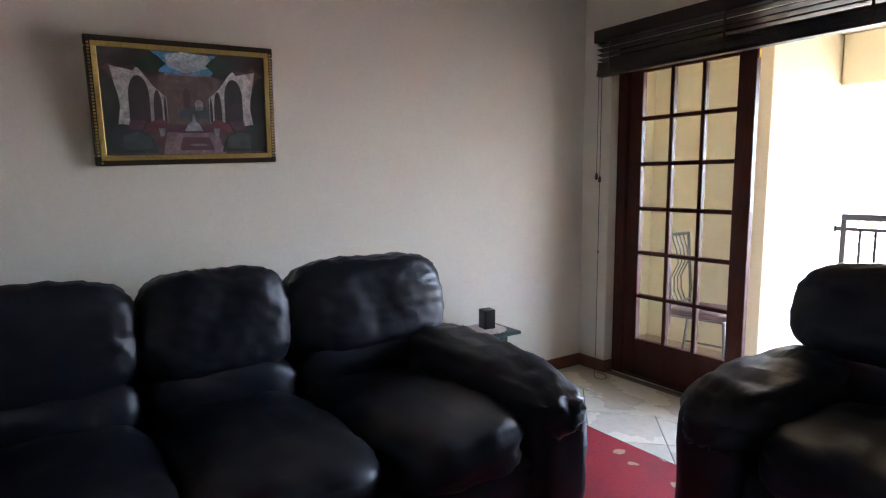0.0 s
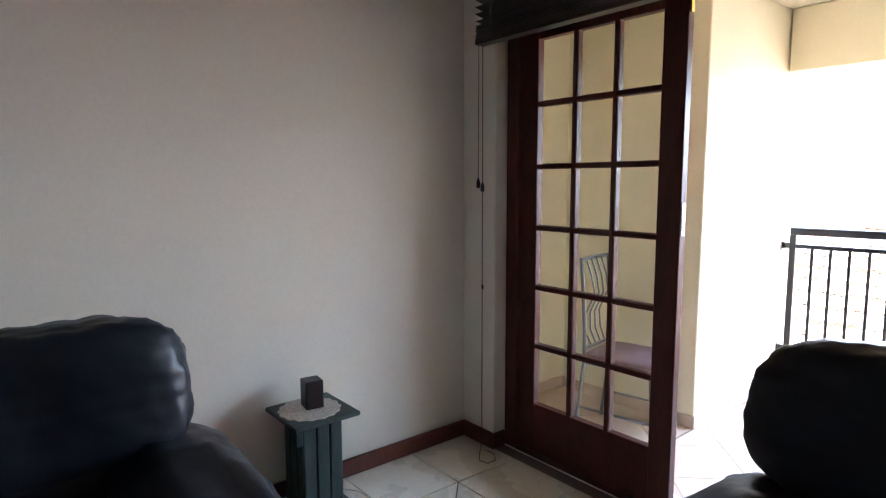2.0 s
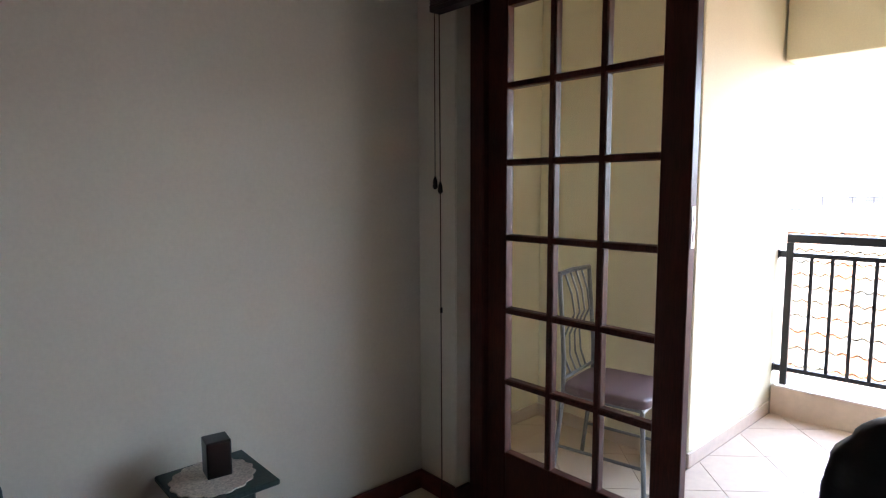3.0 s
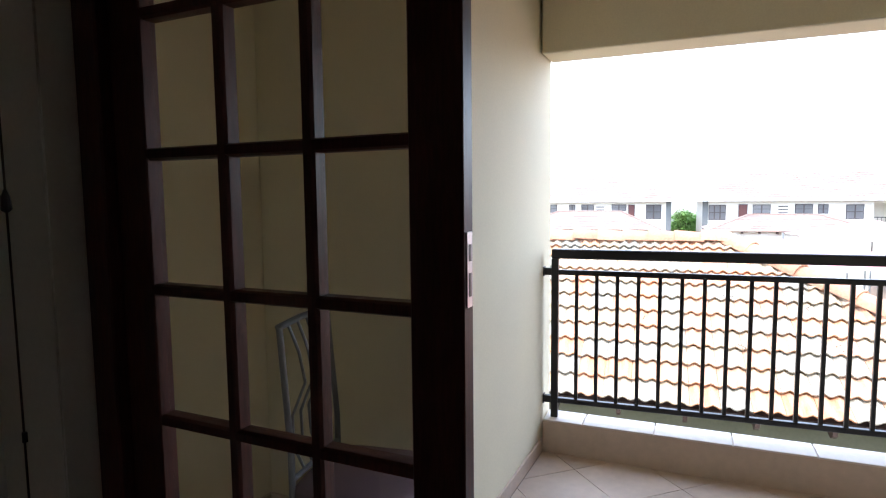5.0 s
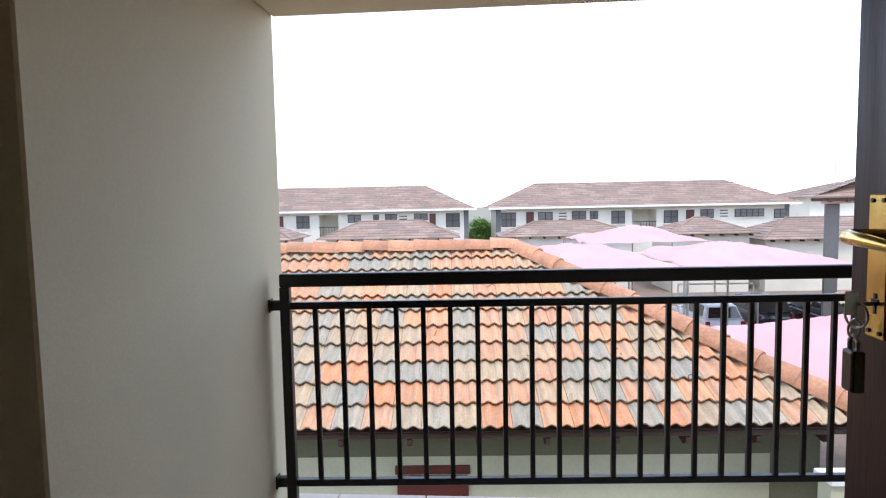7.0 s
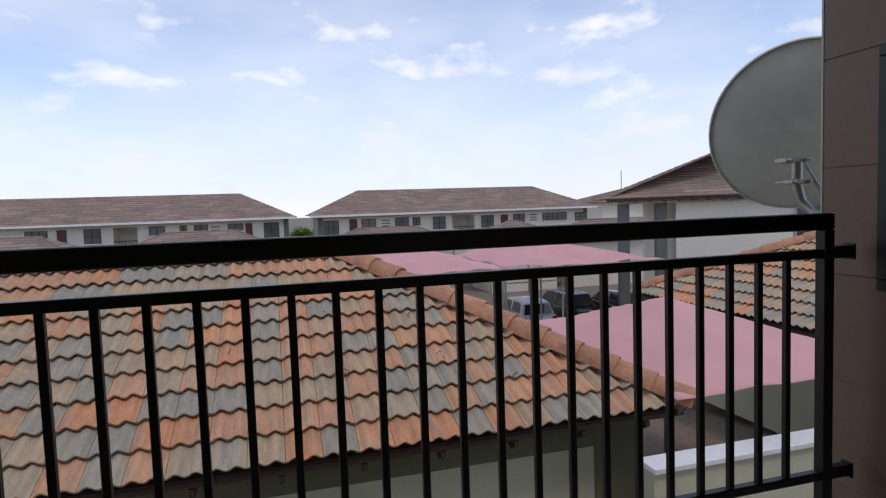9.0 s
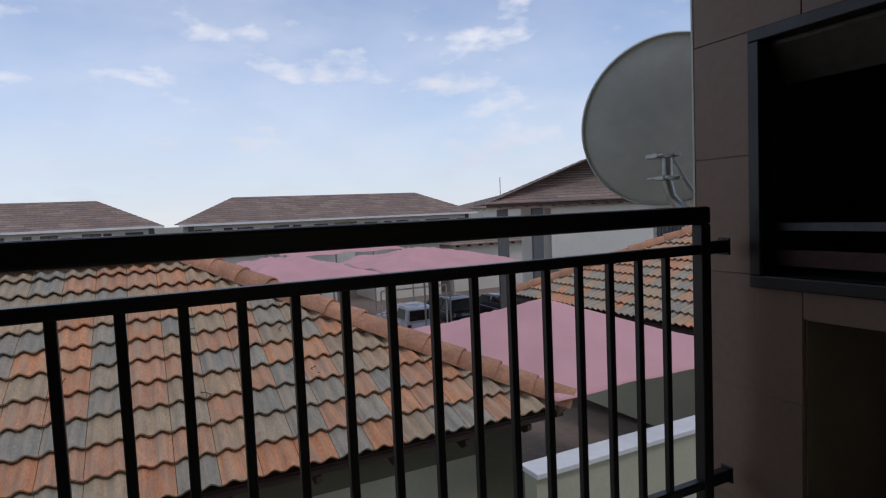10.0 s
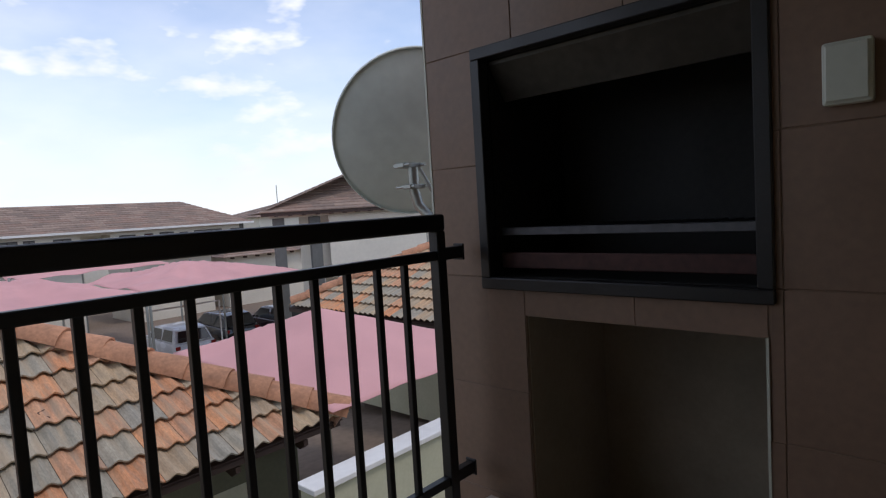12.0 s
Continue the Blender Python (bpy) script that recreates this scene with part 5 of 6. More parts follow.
    for r in range(rows):
        s = r * G
        plan = s * math.cos(PITCH)
        head = Vector((0, ys, ez)) + up2 * (s + L - 0.02)
        x = ex + plan - W * 0.6
        while x < ex + 2 * run - plan - 0.1:
            m = slope_matrix((x, head.y, head.z), a2, d2, PITCH)
            if x < ex + plan + L:
                cut = hip_tile(m, W - 0.004, L, (ex, ys, 0), (1, -1, 0))
                if cut:
                    part("roof_tile", cut, M["rooftile"], roof).matrix_basis = m
            else:
                rest.append(m)
            x += W
    joined_tiles(rest, W - 0.004, L, M["rooftile"], "roof_tile", roof)
    off = 0.07
    cap_run((ex + run, ys + run, rz + off), (ex - 0.02, ys - 0.02, ez + off), roof, seed=1)
    cap_run((ex + run, ys + run - 0.05, rz + off), (ex + run, yn - run, rz + off), roof, seed=2)
    rs = random.Random(8)
    ends = [Vector((ex + 0.02, ys + 0.02, ez - 0.015)), Vector((ex + run, ys + run, rz - 0.015)), Vector((ex + run, yn - run, rz - 0.015))]
    pts, rad = [], []
    for a0, b0 in zip(ends[:-1], ends[1:]):
        steps = int((b0 - a0).length / 0.06)
        for k in range(steps):
            pts.append(a0.lerp(b0, k / steps) + Vector((rs.uniform(-0.012, 0.012), rs.uniform(-0.012, 0.012), rs.uniform(-0.006, 0.006))))
            rad.append(rs.uniform(0.07, 0.105))
    part("hip_bedding", tube(bmesh.new(), pts, rad, 8), M["mortar"], roof)
    # mortar squeezed out at the joints of the hip caps
    lump = None
    hip = ends[1] - ends[0]
    n = int(hip.length / 0.37)
    side = Vector((1, -1, 0)).normalized()
    for k in range(1, n):
        for s in (-1, 1):
            size = rs.uniform(0.55, 1.25)
            p = ends[0] + hip * (k / n) + side * (s * rs.uniform(0.085, 0.125)) + Vector((0, 0, rs.uniform(0.05, 0.085)))
            m = Matrix.Translation(p) @ pose(0, 0, 0, rs.uniform(-25, 25), rs.uniform(-25, 25), rs.uniform(0, 360)) @ Matrix.Diagonal((size * 1.3, size, size * 0.8, 1))
            if lump is None:
                bm = bmesh.new()
                bmesh.ops.create_icosphere(bm, subdivisions=2, radius=0.042)
                for v in bm.verts:
                    v.co *= 1 + 0.55 * noise.noise(v.co * 34)
                lump = part("mortar_lump", bm, M["mortar"], roof)
                lump.matrix_basis = m
            else:
                share(lump, m, roof)
    return g


garage()


def twig(u, y, seed):
    """A dry bent twig lying on the slope, u metres up from the eaves."""
    rs = random.Random(seed)
    n = Vector((-math.sin(PITCH), 0, math.cos(PITCH)))
    o = Vector((EAVE_X, y, EAVE_Z)) + Vector((math.cos(PITCH), 0, math.sin(PITCH))) * u + n * 0.075
    a = rs.uniform(0, 6.28)
    e1 = Vector((math.cos(PITCH) * math.cos(a), math.sin(a), math.sin(PITCH) * math.cos(a)))
    e2 = n.cross(e1)
    pts = [o + e1 * (0.035 * k) + e2 * (0.02 * rs.uniform(-1, 1) + 0.012 * (k - 1) ** 2) for k in range(4)]
    solid("twig", T([tuple(p) for p in pts], 0.004, 5), M["timber"], label="small dry twig fallen on the roof tiles", category="twig")


for k, (u, y) in enumerate(((1.15, -0.2), (1.55, 0.35), (2.05, 0.9), (0.95, 0.75), (1.9, -0.05), (2.5, 1.1), (1.4, 1.9), (0.7, -0.9))):
    twig(u, y, 40 + k)


def right_building():
    """Mirror of the outbuilding, beyond the shade cloth: slope faces +y."""
    g = thing("outbuilding", None, "far single-storey outbuilding with a mottled tiled roof", "building")
    x1, ye, ez, run = 15.6, -6.3, -0.99, 3.19
    x0 = 5.4
    tp = math.tan(PITCH)
    rz = ez + run * tp
    dk = bmesh.new()
    low = [dk.verts.new(p) for p in ((x0, ye, ez - 0.03), (x1, ye, ez - 0.03), (x1, ye - 2 * run, ez - 0.03), (x0, ye - 2 * run, ez - 0.03))]
    r0, r1 = dk.verts.new((x0, ye - run, rz - 0.03)), dk.verts.new((x1 - run, ye - run, rz - 0.03))
    dk.faces.new((low[0], low[1], r1, r0)); dk.faces.new((low[1], low[2], r1)); dk.faces.new((low[2], low[3], r0, r1)); dk.faces.new((low[3], low[0], r0)); dk.faces.new(low)
    part("wall", boxes([(x0, x1 - 0.45, ye - 2 * run + 0.4, ye - 0.45, GROUND, ez - 0.02)]), M["garagewall"], g)
    roof = part("roof", dk, M["timber"], g)
    W, G, L = 0.30, 0.322, 0.40
    cells = []
    up = Vector((0, -math.cos(PITCH), math.sin(PITCH)))
    for r in range(int(run / math.cos(PITCH) / G + 0.999)):
        plan = r * G * math.cos(PITCH)
        head = Vector((0, ye, ez)) + up * (r * G + L - 0.02)
        x = x1 - plan - W * 0.3
        while x > x0:
            cells.append(slope_matrix((x, head.y, head.z), (-1, 0, 0), (0, 1, 0), PITCH))
            x -= W
    upx = Vector((-math.cos(PITCH), 0, math.sin(PITCH)))
    for r in range(int(run / math.cos(PITCH) / G + 0.999)):
        plan = r * G * math.cos(PITCH)
        head = Vector((x1, 0, ez)) + upx * (r * G + L - 0.02)
        y = ye - plan - W * 0.3
        while y > ye - 2 * run + plan:
            cells.append(slope_matrix((head.x, y, head.z), (0, -1, 0), (1, 0, 0), PITCH))
            y -= W
    joined_tiles(cells, W - 0.004, L, M["rooftile"], "roof_tile", roof)
    cap_run((x1 - run, ye - run, rz + 0.05), (x1 - 0.1, ye - 0.1, ez + 0.1), roof, seed=3)
    cap_run((x1 - run, ye - run, rz + 0.05), (x0, ye - run, rz + 0.05), roof, seed=4)
    part("eave_board", B(x0, x1, ye - 0.04, ye - 0.02, ez - 0.12, ez - 0.01), M["timber"], roof)


right_building()

# ---- shade-cloth carports ----


def shade_net(name, corners, peak_u, peak_v, peak, sag, label, posts=True, seed=0, crease=1.0, ground=COURT):
    """A stretched cloth over four corners, pushed up by one pole."""
    c = thing(name, None, label, "carport", "shade carports")
    bm = bmesh.new()
    n = 36
    P = [Vector(p) for p in corners]
    grid = []
    for i in range(n + 1):
        row = []
        for j in range(n + 1):
            u, v = i / n, j / n
            # edges pulled in between the corners
            p = P[0] * (1 - u) * (1 - v) + P[1] * u * (1 - v) + P[2] * u * v + P[3] * (1 - u) * v
            mid = (P[0] + P[1] + P[2] + P[3]) / 4
            edge = max(abs(2 * u - 1), abs(2 * v - 1))
            pull = 0.025 * edge ** 6 * (1 - abs(2 * u - 1) * abs(2 * v - 1))
            p = p.lerp(Vector((mid.x, mid.y, p.z)), pull)
            du, dv = (u - peak_u) / (peak_u if u < peak_u else 1 - peak_u), (v - peak_v) / (peak_v if v < peak_v else 1 - peak_v)
            d = max(abs(du), abs(dv))
            rr = min(1.0, d * (0.8 + 0.2 * math.hypot(du, dv) / math.sqrt(2)) + 0.2 * d * d * (1 - math.hypot(du, dv) / math.sqrt(2)))
            h = (1 - rr) ** 1.2
            p.z += (peak - p.z) * h - sag * math.sin(math.pi * u) * math.sin(math.pi * v) * 0.3 + 0.03 * crease * noise.noise(Vector((u * 5 + seed, v * 5, seed))) + crease * 0.05 * abs(noise.noise(Vector((math.atan2(v - peak_v, u - peak_u) * 3.2, seed * 2.7, 0)))) * min(1, 3 * d) * (1.2 - d)
            row.append(bm.verts.new(p))
        grid.append(row)
    for i in range(n):
        for j in range(n):
            bm.faces.new((grid[i][j], grid[i + 1][j], grid[i + 1][j + 1], grid[i][j + 1]))
    cl = part("cloth", bm, M["cloth"], c, smooth=60)
    cl.modifiers.new("thick", "SOLIDIFY").thickness = 0.006
    if posts:
        for p in P:
            part("post", T([(p.x, p.y, ground), (p.x, p.y, p.z)], 0.04, 10), M["galv"], c)
    mid = P[0] * (1 - peak_u) * (1 - peak_v) + P[1] * peak_u * (1 - peak_v) + P[2] * peak_u * peak_v + P[3] * (1 - peak_u) * peak_v
    part("peak_pole", T([(mid.x, mid.y, ground), (mid.x, mid.y, peak - 0.02)], 0.04, 10), M["galv"], c)
    return c


shade_net("carport", [(8.60, -2.20, -0.84), (12.5, -2.40, -0.80), (12.8, -5.40, -0.80), (8.60, -5.40, -0.84)], 0.66, 0.56, -0.36, 0.0,
          "pink shade-cloth carport stretched between two outbuildings", False, 0, 1.1, GROUND)
for k, (corners, pu, pv, zp) in enumerate(([[(22.0, -0.9, -1.02), (30.2, -0.9, -1.0), (30.2, -5.7, -1.0), (22.0, -5.7, -0.98)], 0.48, 0.5, -0.30],
                                           [[(22.0, -5.8, -0.98), (28.4, -5.8, -0.98), (27.2, -10.7, -1.0), (21.5, -12.3, -1.02)], 0.55, 0.48, -0.26],
                                           [[(31.0, -4.5, -0.75), (36.5, -4.5, -0.75), (36.5, -10.6, -0.75), (31.0, -10.6, -0.75)], 0.5, 0.5, 0.02])):
    shade_net("carport", corners, pu, pv, zp, 0.25, "faded pink shade-cloth carport over parked cars", seed=k + 1, crease=5.5)


# ---- ground, boundary wall ----
def sheet(xs, half, lift):
    """Ground falling from the house to the court, as one sheet with a thickness below."""
    bm = bmesh.new()
    n = 30
    rows = []
    for x in xs:
        k = max(0.0, min(1.0, (x - 10.0) / 15.0))
        z = GROUND + (COURT - GROUND) * k * k * (3 - 2 * k) + lift
        rows.append([bm.verts.new((x, -half + 2 * half * i / n, z)) for i in range(n + 1)])
    for a, b in zip(rows, rows[1:]):
        for i in range(n):
            bm.faces.new((a[i], b[i], b[i + 1], a[i + 1]))
    return bm


slope = [10 + 0.75 * k for k in range(21)]
solid("ground", sheet([-900, -100, 0] + slope + [60, 200, 900], 900, 0.0), M["soil"], label="dry ground reaching the horizon", category="ground", kind="structure")
solid("pavement", sheet([5.2, 8] + slope + [40, 60], 30, 0.012), M["paving"], label="grey brick paving of the parking court", category="pavement", kind="structure")
bw = thing("boundary_wall", None, "pale plastered boundary wall with white coping", "wall", kind="structure")
part("wall_body", boxes([(8.12, 8.30, -12.0, -1.60, GROUND, -1.24)]), M["garagewall"], bw)
part("coping", boxes([(8.08, 8.34, -12.0, -1.58, -1.24, -1.19)], 0.006), M["fascia"], bw, "white painted coping")


# ---- cars ----
def car(name, m, paint, label, hatch=True):
    c = thing(name, m, label, "car", "parked cars")
    # side outline: length along x, nose at +x
    low = [(-1.95, 0.30), (-2.0, 0.62), (-1.93, 0.86), (1.05, 0.92), (1.75, 0.80), (2.0, 0.62), (2.0, 0.32)]
    roofl = [(-1.88, 0.86), (-1.62 if hatch else -1.2, 1.38), (-1.2 if hatch else -0.8, 1.46), (0.0, 1.46), (0.35, 1.40), (1.05, 0.92)]

    def shell(outline, half, top_half, z_low, z_high):
        bm = bmesh.new()
        sides = []
        for s in (-1, 1):
            sides.append([bm.verts.new((x, s * (half + (top_half - half) * max(0, (z - z_low) / (z_high - z_low))), z)) for x, z in outline])
        k = len(outline)
        bm.faces.new(sides[0]); bm.faces.new(sides[1][::-1])
        for i in range(k):
            bm.faces.new((sides[0][i], sides[0][(i + 1) % k], sides[1][(i + 1) % k], sides[1][i]))
        bmesh.ops.bevel(bm, geom=list(bm.edges), offset=0.06, segments=3, affect="EDGES", profile=0.6)
        return bm
    body = part("body", shell(low, 0.84, 0.80, 0.4, 0.95), paint, c, smooth=60)
    cab = part("cabin", shell(roofl, 0.78, 0.60, 0.9, 1.46), paint, c, smooth=60)
    for s in (-1, 1):
        for (a, b) in ((-1.55, -0.62), (-0.55, 0.62)):
            bm = bmesh.new()
            q = [bm.verts.new((x, s * (0.785 - 0.18 * (z - 0.9) / 0.56), z)) for x, z in ((a, 0.95), (b, 0.95), (b - (0.25 if b > 0 else 0), 1.36), (a + 0.12, 1.36))]
            bm.faces.new(q)
            e = bmesh.ops.extrude_face_region(bm, geom=list(bm.faces))
            bmesh.ops.translate(bm, verts=[v for v in e["geom"] if isinstance(v, bmesh.types.BMVert)], vec=(0, -s * 0.02, 0))
            part("side_window", bm, M["carglass"], cab)
    rear = [(-1.885, 0.93), (-1.66 if hatch else -1.26, 1.33)]
    bm = bmesh.new()
    q = [bm.verts.new((x - 0.035, y, z)) for (x, z), y in ((rear[0], -0.66), (rear[0], 0.66), (rear[1], 0.54), (rear[1], -0.54))]
    bm.faces.new(q)
    e = bmesh.ops.extrude_face_region(bm, geom=list(bm.faces)); bmesh.ops.translate(bm, verts=[v for v in e["geom"] if isinstance(v, bmesh.types.BMVert)], vec=(0.03, 0, 0))
    part("rear_window", bm, M["carglass"], cab)
    bm = bmesh.new()
    q = [bm.verts.new((x + 0.02, y, z + 0.02)) for x, z, y in ((0.98, 0.96, -0.66), (0.98, 0.96, 0.66), (0.42, 1.36, 0.54), (0.42, 1.36, -0.54))]
    bm.faces.new(q)
    e = bmesh.ops.extrude_face_region(bm, geom=list(bm.faces)); bmesh.ops.translate(bm, verts=[v for v in e["geom"] if isinstance(v, bmesh.types.BMVert)], vec=(-0.03, 0, -0.01))
    part("windscreen", bm, M["carglass"], cab)
    for s in (-1, 1):
        part("tail_light", B(-2.02, -1.97, s * 0.72 - 0.09, s * 0.72 + 0.09, 0.66, 0.80, bevel=0.01), M["lamp"], body)
        part("headlight", B(1.93, 2.0, s * 0.62 - 0.13, s * 0.62 + 0.13, 0.60, 0.70, bevel=0.015), M["chrome"], body)
        part("mirror", B(0.60, 0.72, s * 0.86 - 0.06, s * 0.86 + 0.06, 0.93, 1.03, bevel=0.02), paint, body)
        for x in (-1.25, 1.25):
            t = part("wheel", T([(x, s * 0.64, 0.30), (x, s * 0.82, 0.30)], 0.30, 20), M["tyre"], c, smooth=50)
            part("rim", T([(x, s * 0.80, 0.30), (x, s * 0.826, 0.30)], 0.19, 16), M["chrome"], t)
    part("bumper", B(-2.06, -1.92, -0.80, 0.80, 0.36, 0.56, bevel=0.03), paint, body)
    part("number_plate", B(-2.068, -2.058, -0.24, 0.24, 0.42, 0.52), M["fascia"], body)
    return c


G2 = COURT + 0.012
car("car", pose(29.2, -9.4, G2), M["carwhite"], "white hatchback parked under a shade cloth")
car("car", pose(30.4, -12.1, G2), M["cardark"], "black car parked under a shade cloth")
car("car", pose(29.2, -14.35, G2), M["carred"], "dark maroon car parked under a shade cloth", hatch=False)


# ---- houses ----
def hip_roof(bm, x0, x1, y0, y1, ez, rz, along="y", over=0.5):
    """Solid hip roof over a rectangle; the ridge runs along an axis."""
    x0, x1, y0, y1 = x0 - over, x1 + over, y0 - over, y1 + over
    lo = [bm.verts.new(p) for p in ((x0, y0, ez), (x1, y0, ez), (x1, y1, ez), (x0, y1, ez))]
    if along == "y":
        h = (x1 - x0) / 2
        a, b = bm.verts.new(((x0 + x1) / 2, y0 + h, rz)), bm.verts.new(((x0 + x1) / 2, y1 - h, rz))
        fs = ((lo[0], lo[1], a), (lo[1], lo[2], b, a), (lo[2], lo[3], b), (lo[3], lo[0], a, b))
    else:
        h = (y1 - y0) / 2
        a, b = bm.verts.new((x0 + h, (y0 + y1) / 2, rz)), bm.verts.new((x1 - h, (y0 + y1) / 2, rz))
        fs = ((lo[0], lo[1], b, a), (lo[1], lo[2], b), (lo[2], lo[3], a, b), (lo[3], lo[0], a))
    for f in fs:
        bm.faces.new(f)
    bm.faces.new(lo[::-1])
    return a.co.copy(), b.co.copy()


def courses(x0, x1, y0, y1, ez, rz, over, faces, step=0.34, along="y"):
    """Overlapping tile courses lying on the slopes of a hip roof, as thin stepped strips cut into tiles."""
    x0, x1, y0, y1 = x0 - over, x1 + over, y0 - over, y1 + over
    half = ((x1 - x0) if along == "y" else (y1 - y0)) / 2
    rise = rz - ez
    slope = math.hypot(half, rise)
    n = int(slope / step)
    verts, quads = [], []
    for face in faces:
        for r in range(n):
            t0, t1 = r / n, (r + 1) / n
            if face in ("w", "e"):
                L0, L1 = y0 + half * t0, y1 - half * t0
            else:
                L0, L1 = x0 + half * t0, x1 - half * t0
            if L1 - L0 < 0.4:
                continue
            k = max(1, int((L1 - L0) / 0.9))
            for i in range(k):
                a, b = L0 + (L1 - L0) * i / k, L0 + (L1 - L0) * (i + 1) / k
                pts = []
                for (s, t, lift) in ((a, t0, 0.045), (b, t0, 0.045), (b, t1, 0.012), (a, t1, 0.012), (a, t0, 0.0), (b, t0, 0.0)):
                    z = ez + rise * t + lift
                    o = half * t
                    cut_in = half * (t - t0)
                    s = min(max(s, L0 + cut_in), L1 - cut_in)
                    pts.append({"w": (x0 + o, s, z), "e": (x1 - o, s, z), "s": (s, y0 + o, z), "n": (s, y1 - o, z)}[face])
                o = len(verts)
                verts += pts
                quads += [(o, o + 1, o + 2, o + 3), (o, o + 1, o + 5, o + 4)]
    me = bpy.data.meshes.new("tile_course")
    me.from_pydata(verts, [], quads)
    me.materials.append(M["farroof"])
    return new("tile_course", me)


def far_window(parent, x, y0, y1, z0, z1, bars=3, door=False):
    w = part("window", B(x - 0.05, x + 0.02, min(y0, y1), max(y0, y1), z0, z1), M["winframe"], parent, "brown framed window")
    ya, yb = min(y0, y1), max(y0, y1)
    n = 1 if door else bars
    for i in range(n):
        a, b = ya + (yb - ya) * i / n + 0.04, ya + (yb - ya) * (i + 1) / n - 0.04
        zs = ((z0 + 0.05, z1 - 0.05),) if door else ((z0 + 0.05, z0 + (z1 - z0) * 0.48), (z0 + (z1 - z0) * 0.53, z1 - 0.05))
        for c, d in zs:
            part("pane", B(x - 0.06, x - 0.045, a, b, c, d), M["farglass"] if not door else M["shutter"], w)
    if not door:
        part("sill", B(x - 0.10, x + 0.0, ya - 0.05, yb + 0.05, z0 - 0.06, z0), M["farwall"], w)


def far_block(ys, yn, label, windows, vents, niche, drop=0.0):
    X, D = 48.7, 7.0
    EZ, RZ = 1.12 - drop, 3.08 - drop
    h = thing("apartment_building", None, label, "building", "far apartment buildings")
    rows = []
    n0, n1 = max(niche), min(niche)
    rows = [(X, X + D, ys, n1, COURT, EZ), (X, X + D, n0, yn, COURT, EZ), (X, X + D, n1, n0, COURT, -1.30), (X, X + D, n1, n0, 0.82 - drop, EZ), (X + 1.8, X + D, n1, n0, -1.30, 0.82 - drop)]
    part("wall", boxes(rows), M["farwall"], h)
    bmr = bmesh.new()
    hip_roof(bmr, X, X + D, ys, yn, EZ + 0.02, RZ, "y", 0.6)
    roof = part("roof", bmr, M["farroof"], h)
    t = courses(X, X + D, ys, yn, EZ + 0.02, RZ, 0.6, ("w", "s", "n"))
    tagged(t, kind="stuff").parent = roof
    part("fascia", boxes([(X - 0.64, X - 0.60, ys - 0.62, yn + 0.62, EZ - 0.10, EZ + 0.05)]), M["fascia"], roof, "white gutter board")
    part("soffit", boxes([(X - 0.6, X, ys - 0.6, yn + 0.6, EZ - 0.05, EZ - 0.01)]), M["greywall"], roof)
    for (a, b, c, d, dr) in windows:
        far_window(h, X, a, b, c - drop, d - drop, max(2, round(abs(a - b) / 0.45)), dr)
    for y in vents:
        for k in range(3):
            part("vent", B(X - 0.03, X + 0.01, y - 0.30, y + 0.30, 0.15 - drop + k * 0.22, 0.22 - drop + k * 0.22), M["winframe"], h)
    bal = part("balcony_rail", boxes([(X - 0.06, X - 0.02, n1, n0, -0.42, -0.37)]), M["steel"], h)
    y = n1 + 0.1
    while y < n0:
        part("bar", B(X - 0.05, X - 0.03, y - 0.012, y + 0.012, -1.3, -0.40), M["steel"], bal)
        y += 0.22
    part("corner_pier", boxes([(X - 0.015, X + 0.3, yn - 0.35, yn + 0.012, COURT, EZ - 0.05)]), M["greywall"], h)
    part("corner_pier", boxes([(X - 0.015, X + 0.3, ys - 0.012, ys + 0.35, COURT, EZ - 0.05)]), M["greywall"], h)
    return h


far_block(-23.9, -1.55, "long two-storey cream building with brown tiled hip roof",
          [(-1.93, -3.06, -0.35, 0.76, False), (-3.86, -4.44, -1.1, 0.79, True), (-4.77, -5.89, 0.12, 0.77, False), (-7.37, -8.45, 0.12, 0.79, False), (-8.75, -9.37, 0.12, 0.77, False), (-10.39, -11.42, -0.25, 0.75, False), (-14.40, -15.47, -0.28, 0.72, False), (-16.09, -16.70, -1.1, 0.72, True), (-17.17, -18.19, 0.05, 0.74, False), (-19.78, -21.99, 0.1, 0.72, False), (-22.76, -23.68, -0.05, 0.68, False)],
          (-6.66, -18.96), (-11.98, -13.83), 0.28)
far_block(0.6, 27.0, "long two-storey cream building with brown tiled roof",
          [(1.27, 2.35, -0.3, 0.8, False), (3.14, 3.61, -1.1, 0.8, True), (3.75, 4.82, 0.3, 0.82, False), (6.13, 7.07, 0.3, 0.82, False), (7.53, 8.00, 0.3, 0.82, False), (8.94, 9.97, 0.2, 0.82, False), (12.96, 13.99, -0.2, 0.8, False), (15.01, 15.58, -1.1, 0.8, True), (16.14, 17.45, 0.15, 0.8, False), (19.50, 20.62, -0.2, 0.8, False)],
          (5.66,), (10.71, 12.21), 0.28)


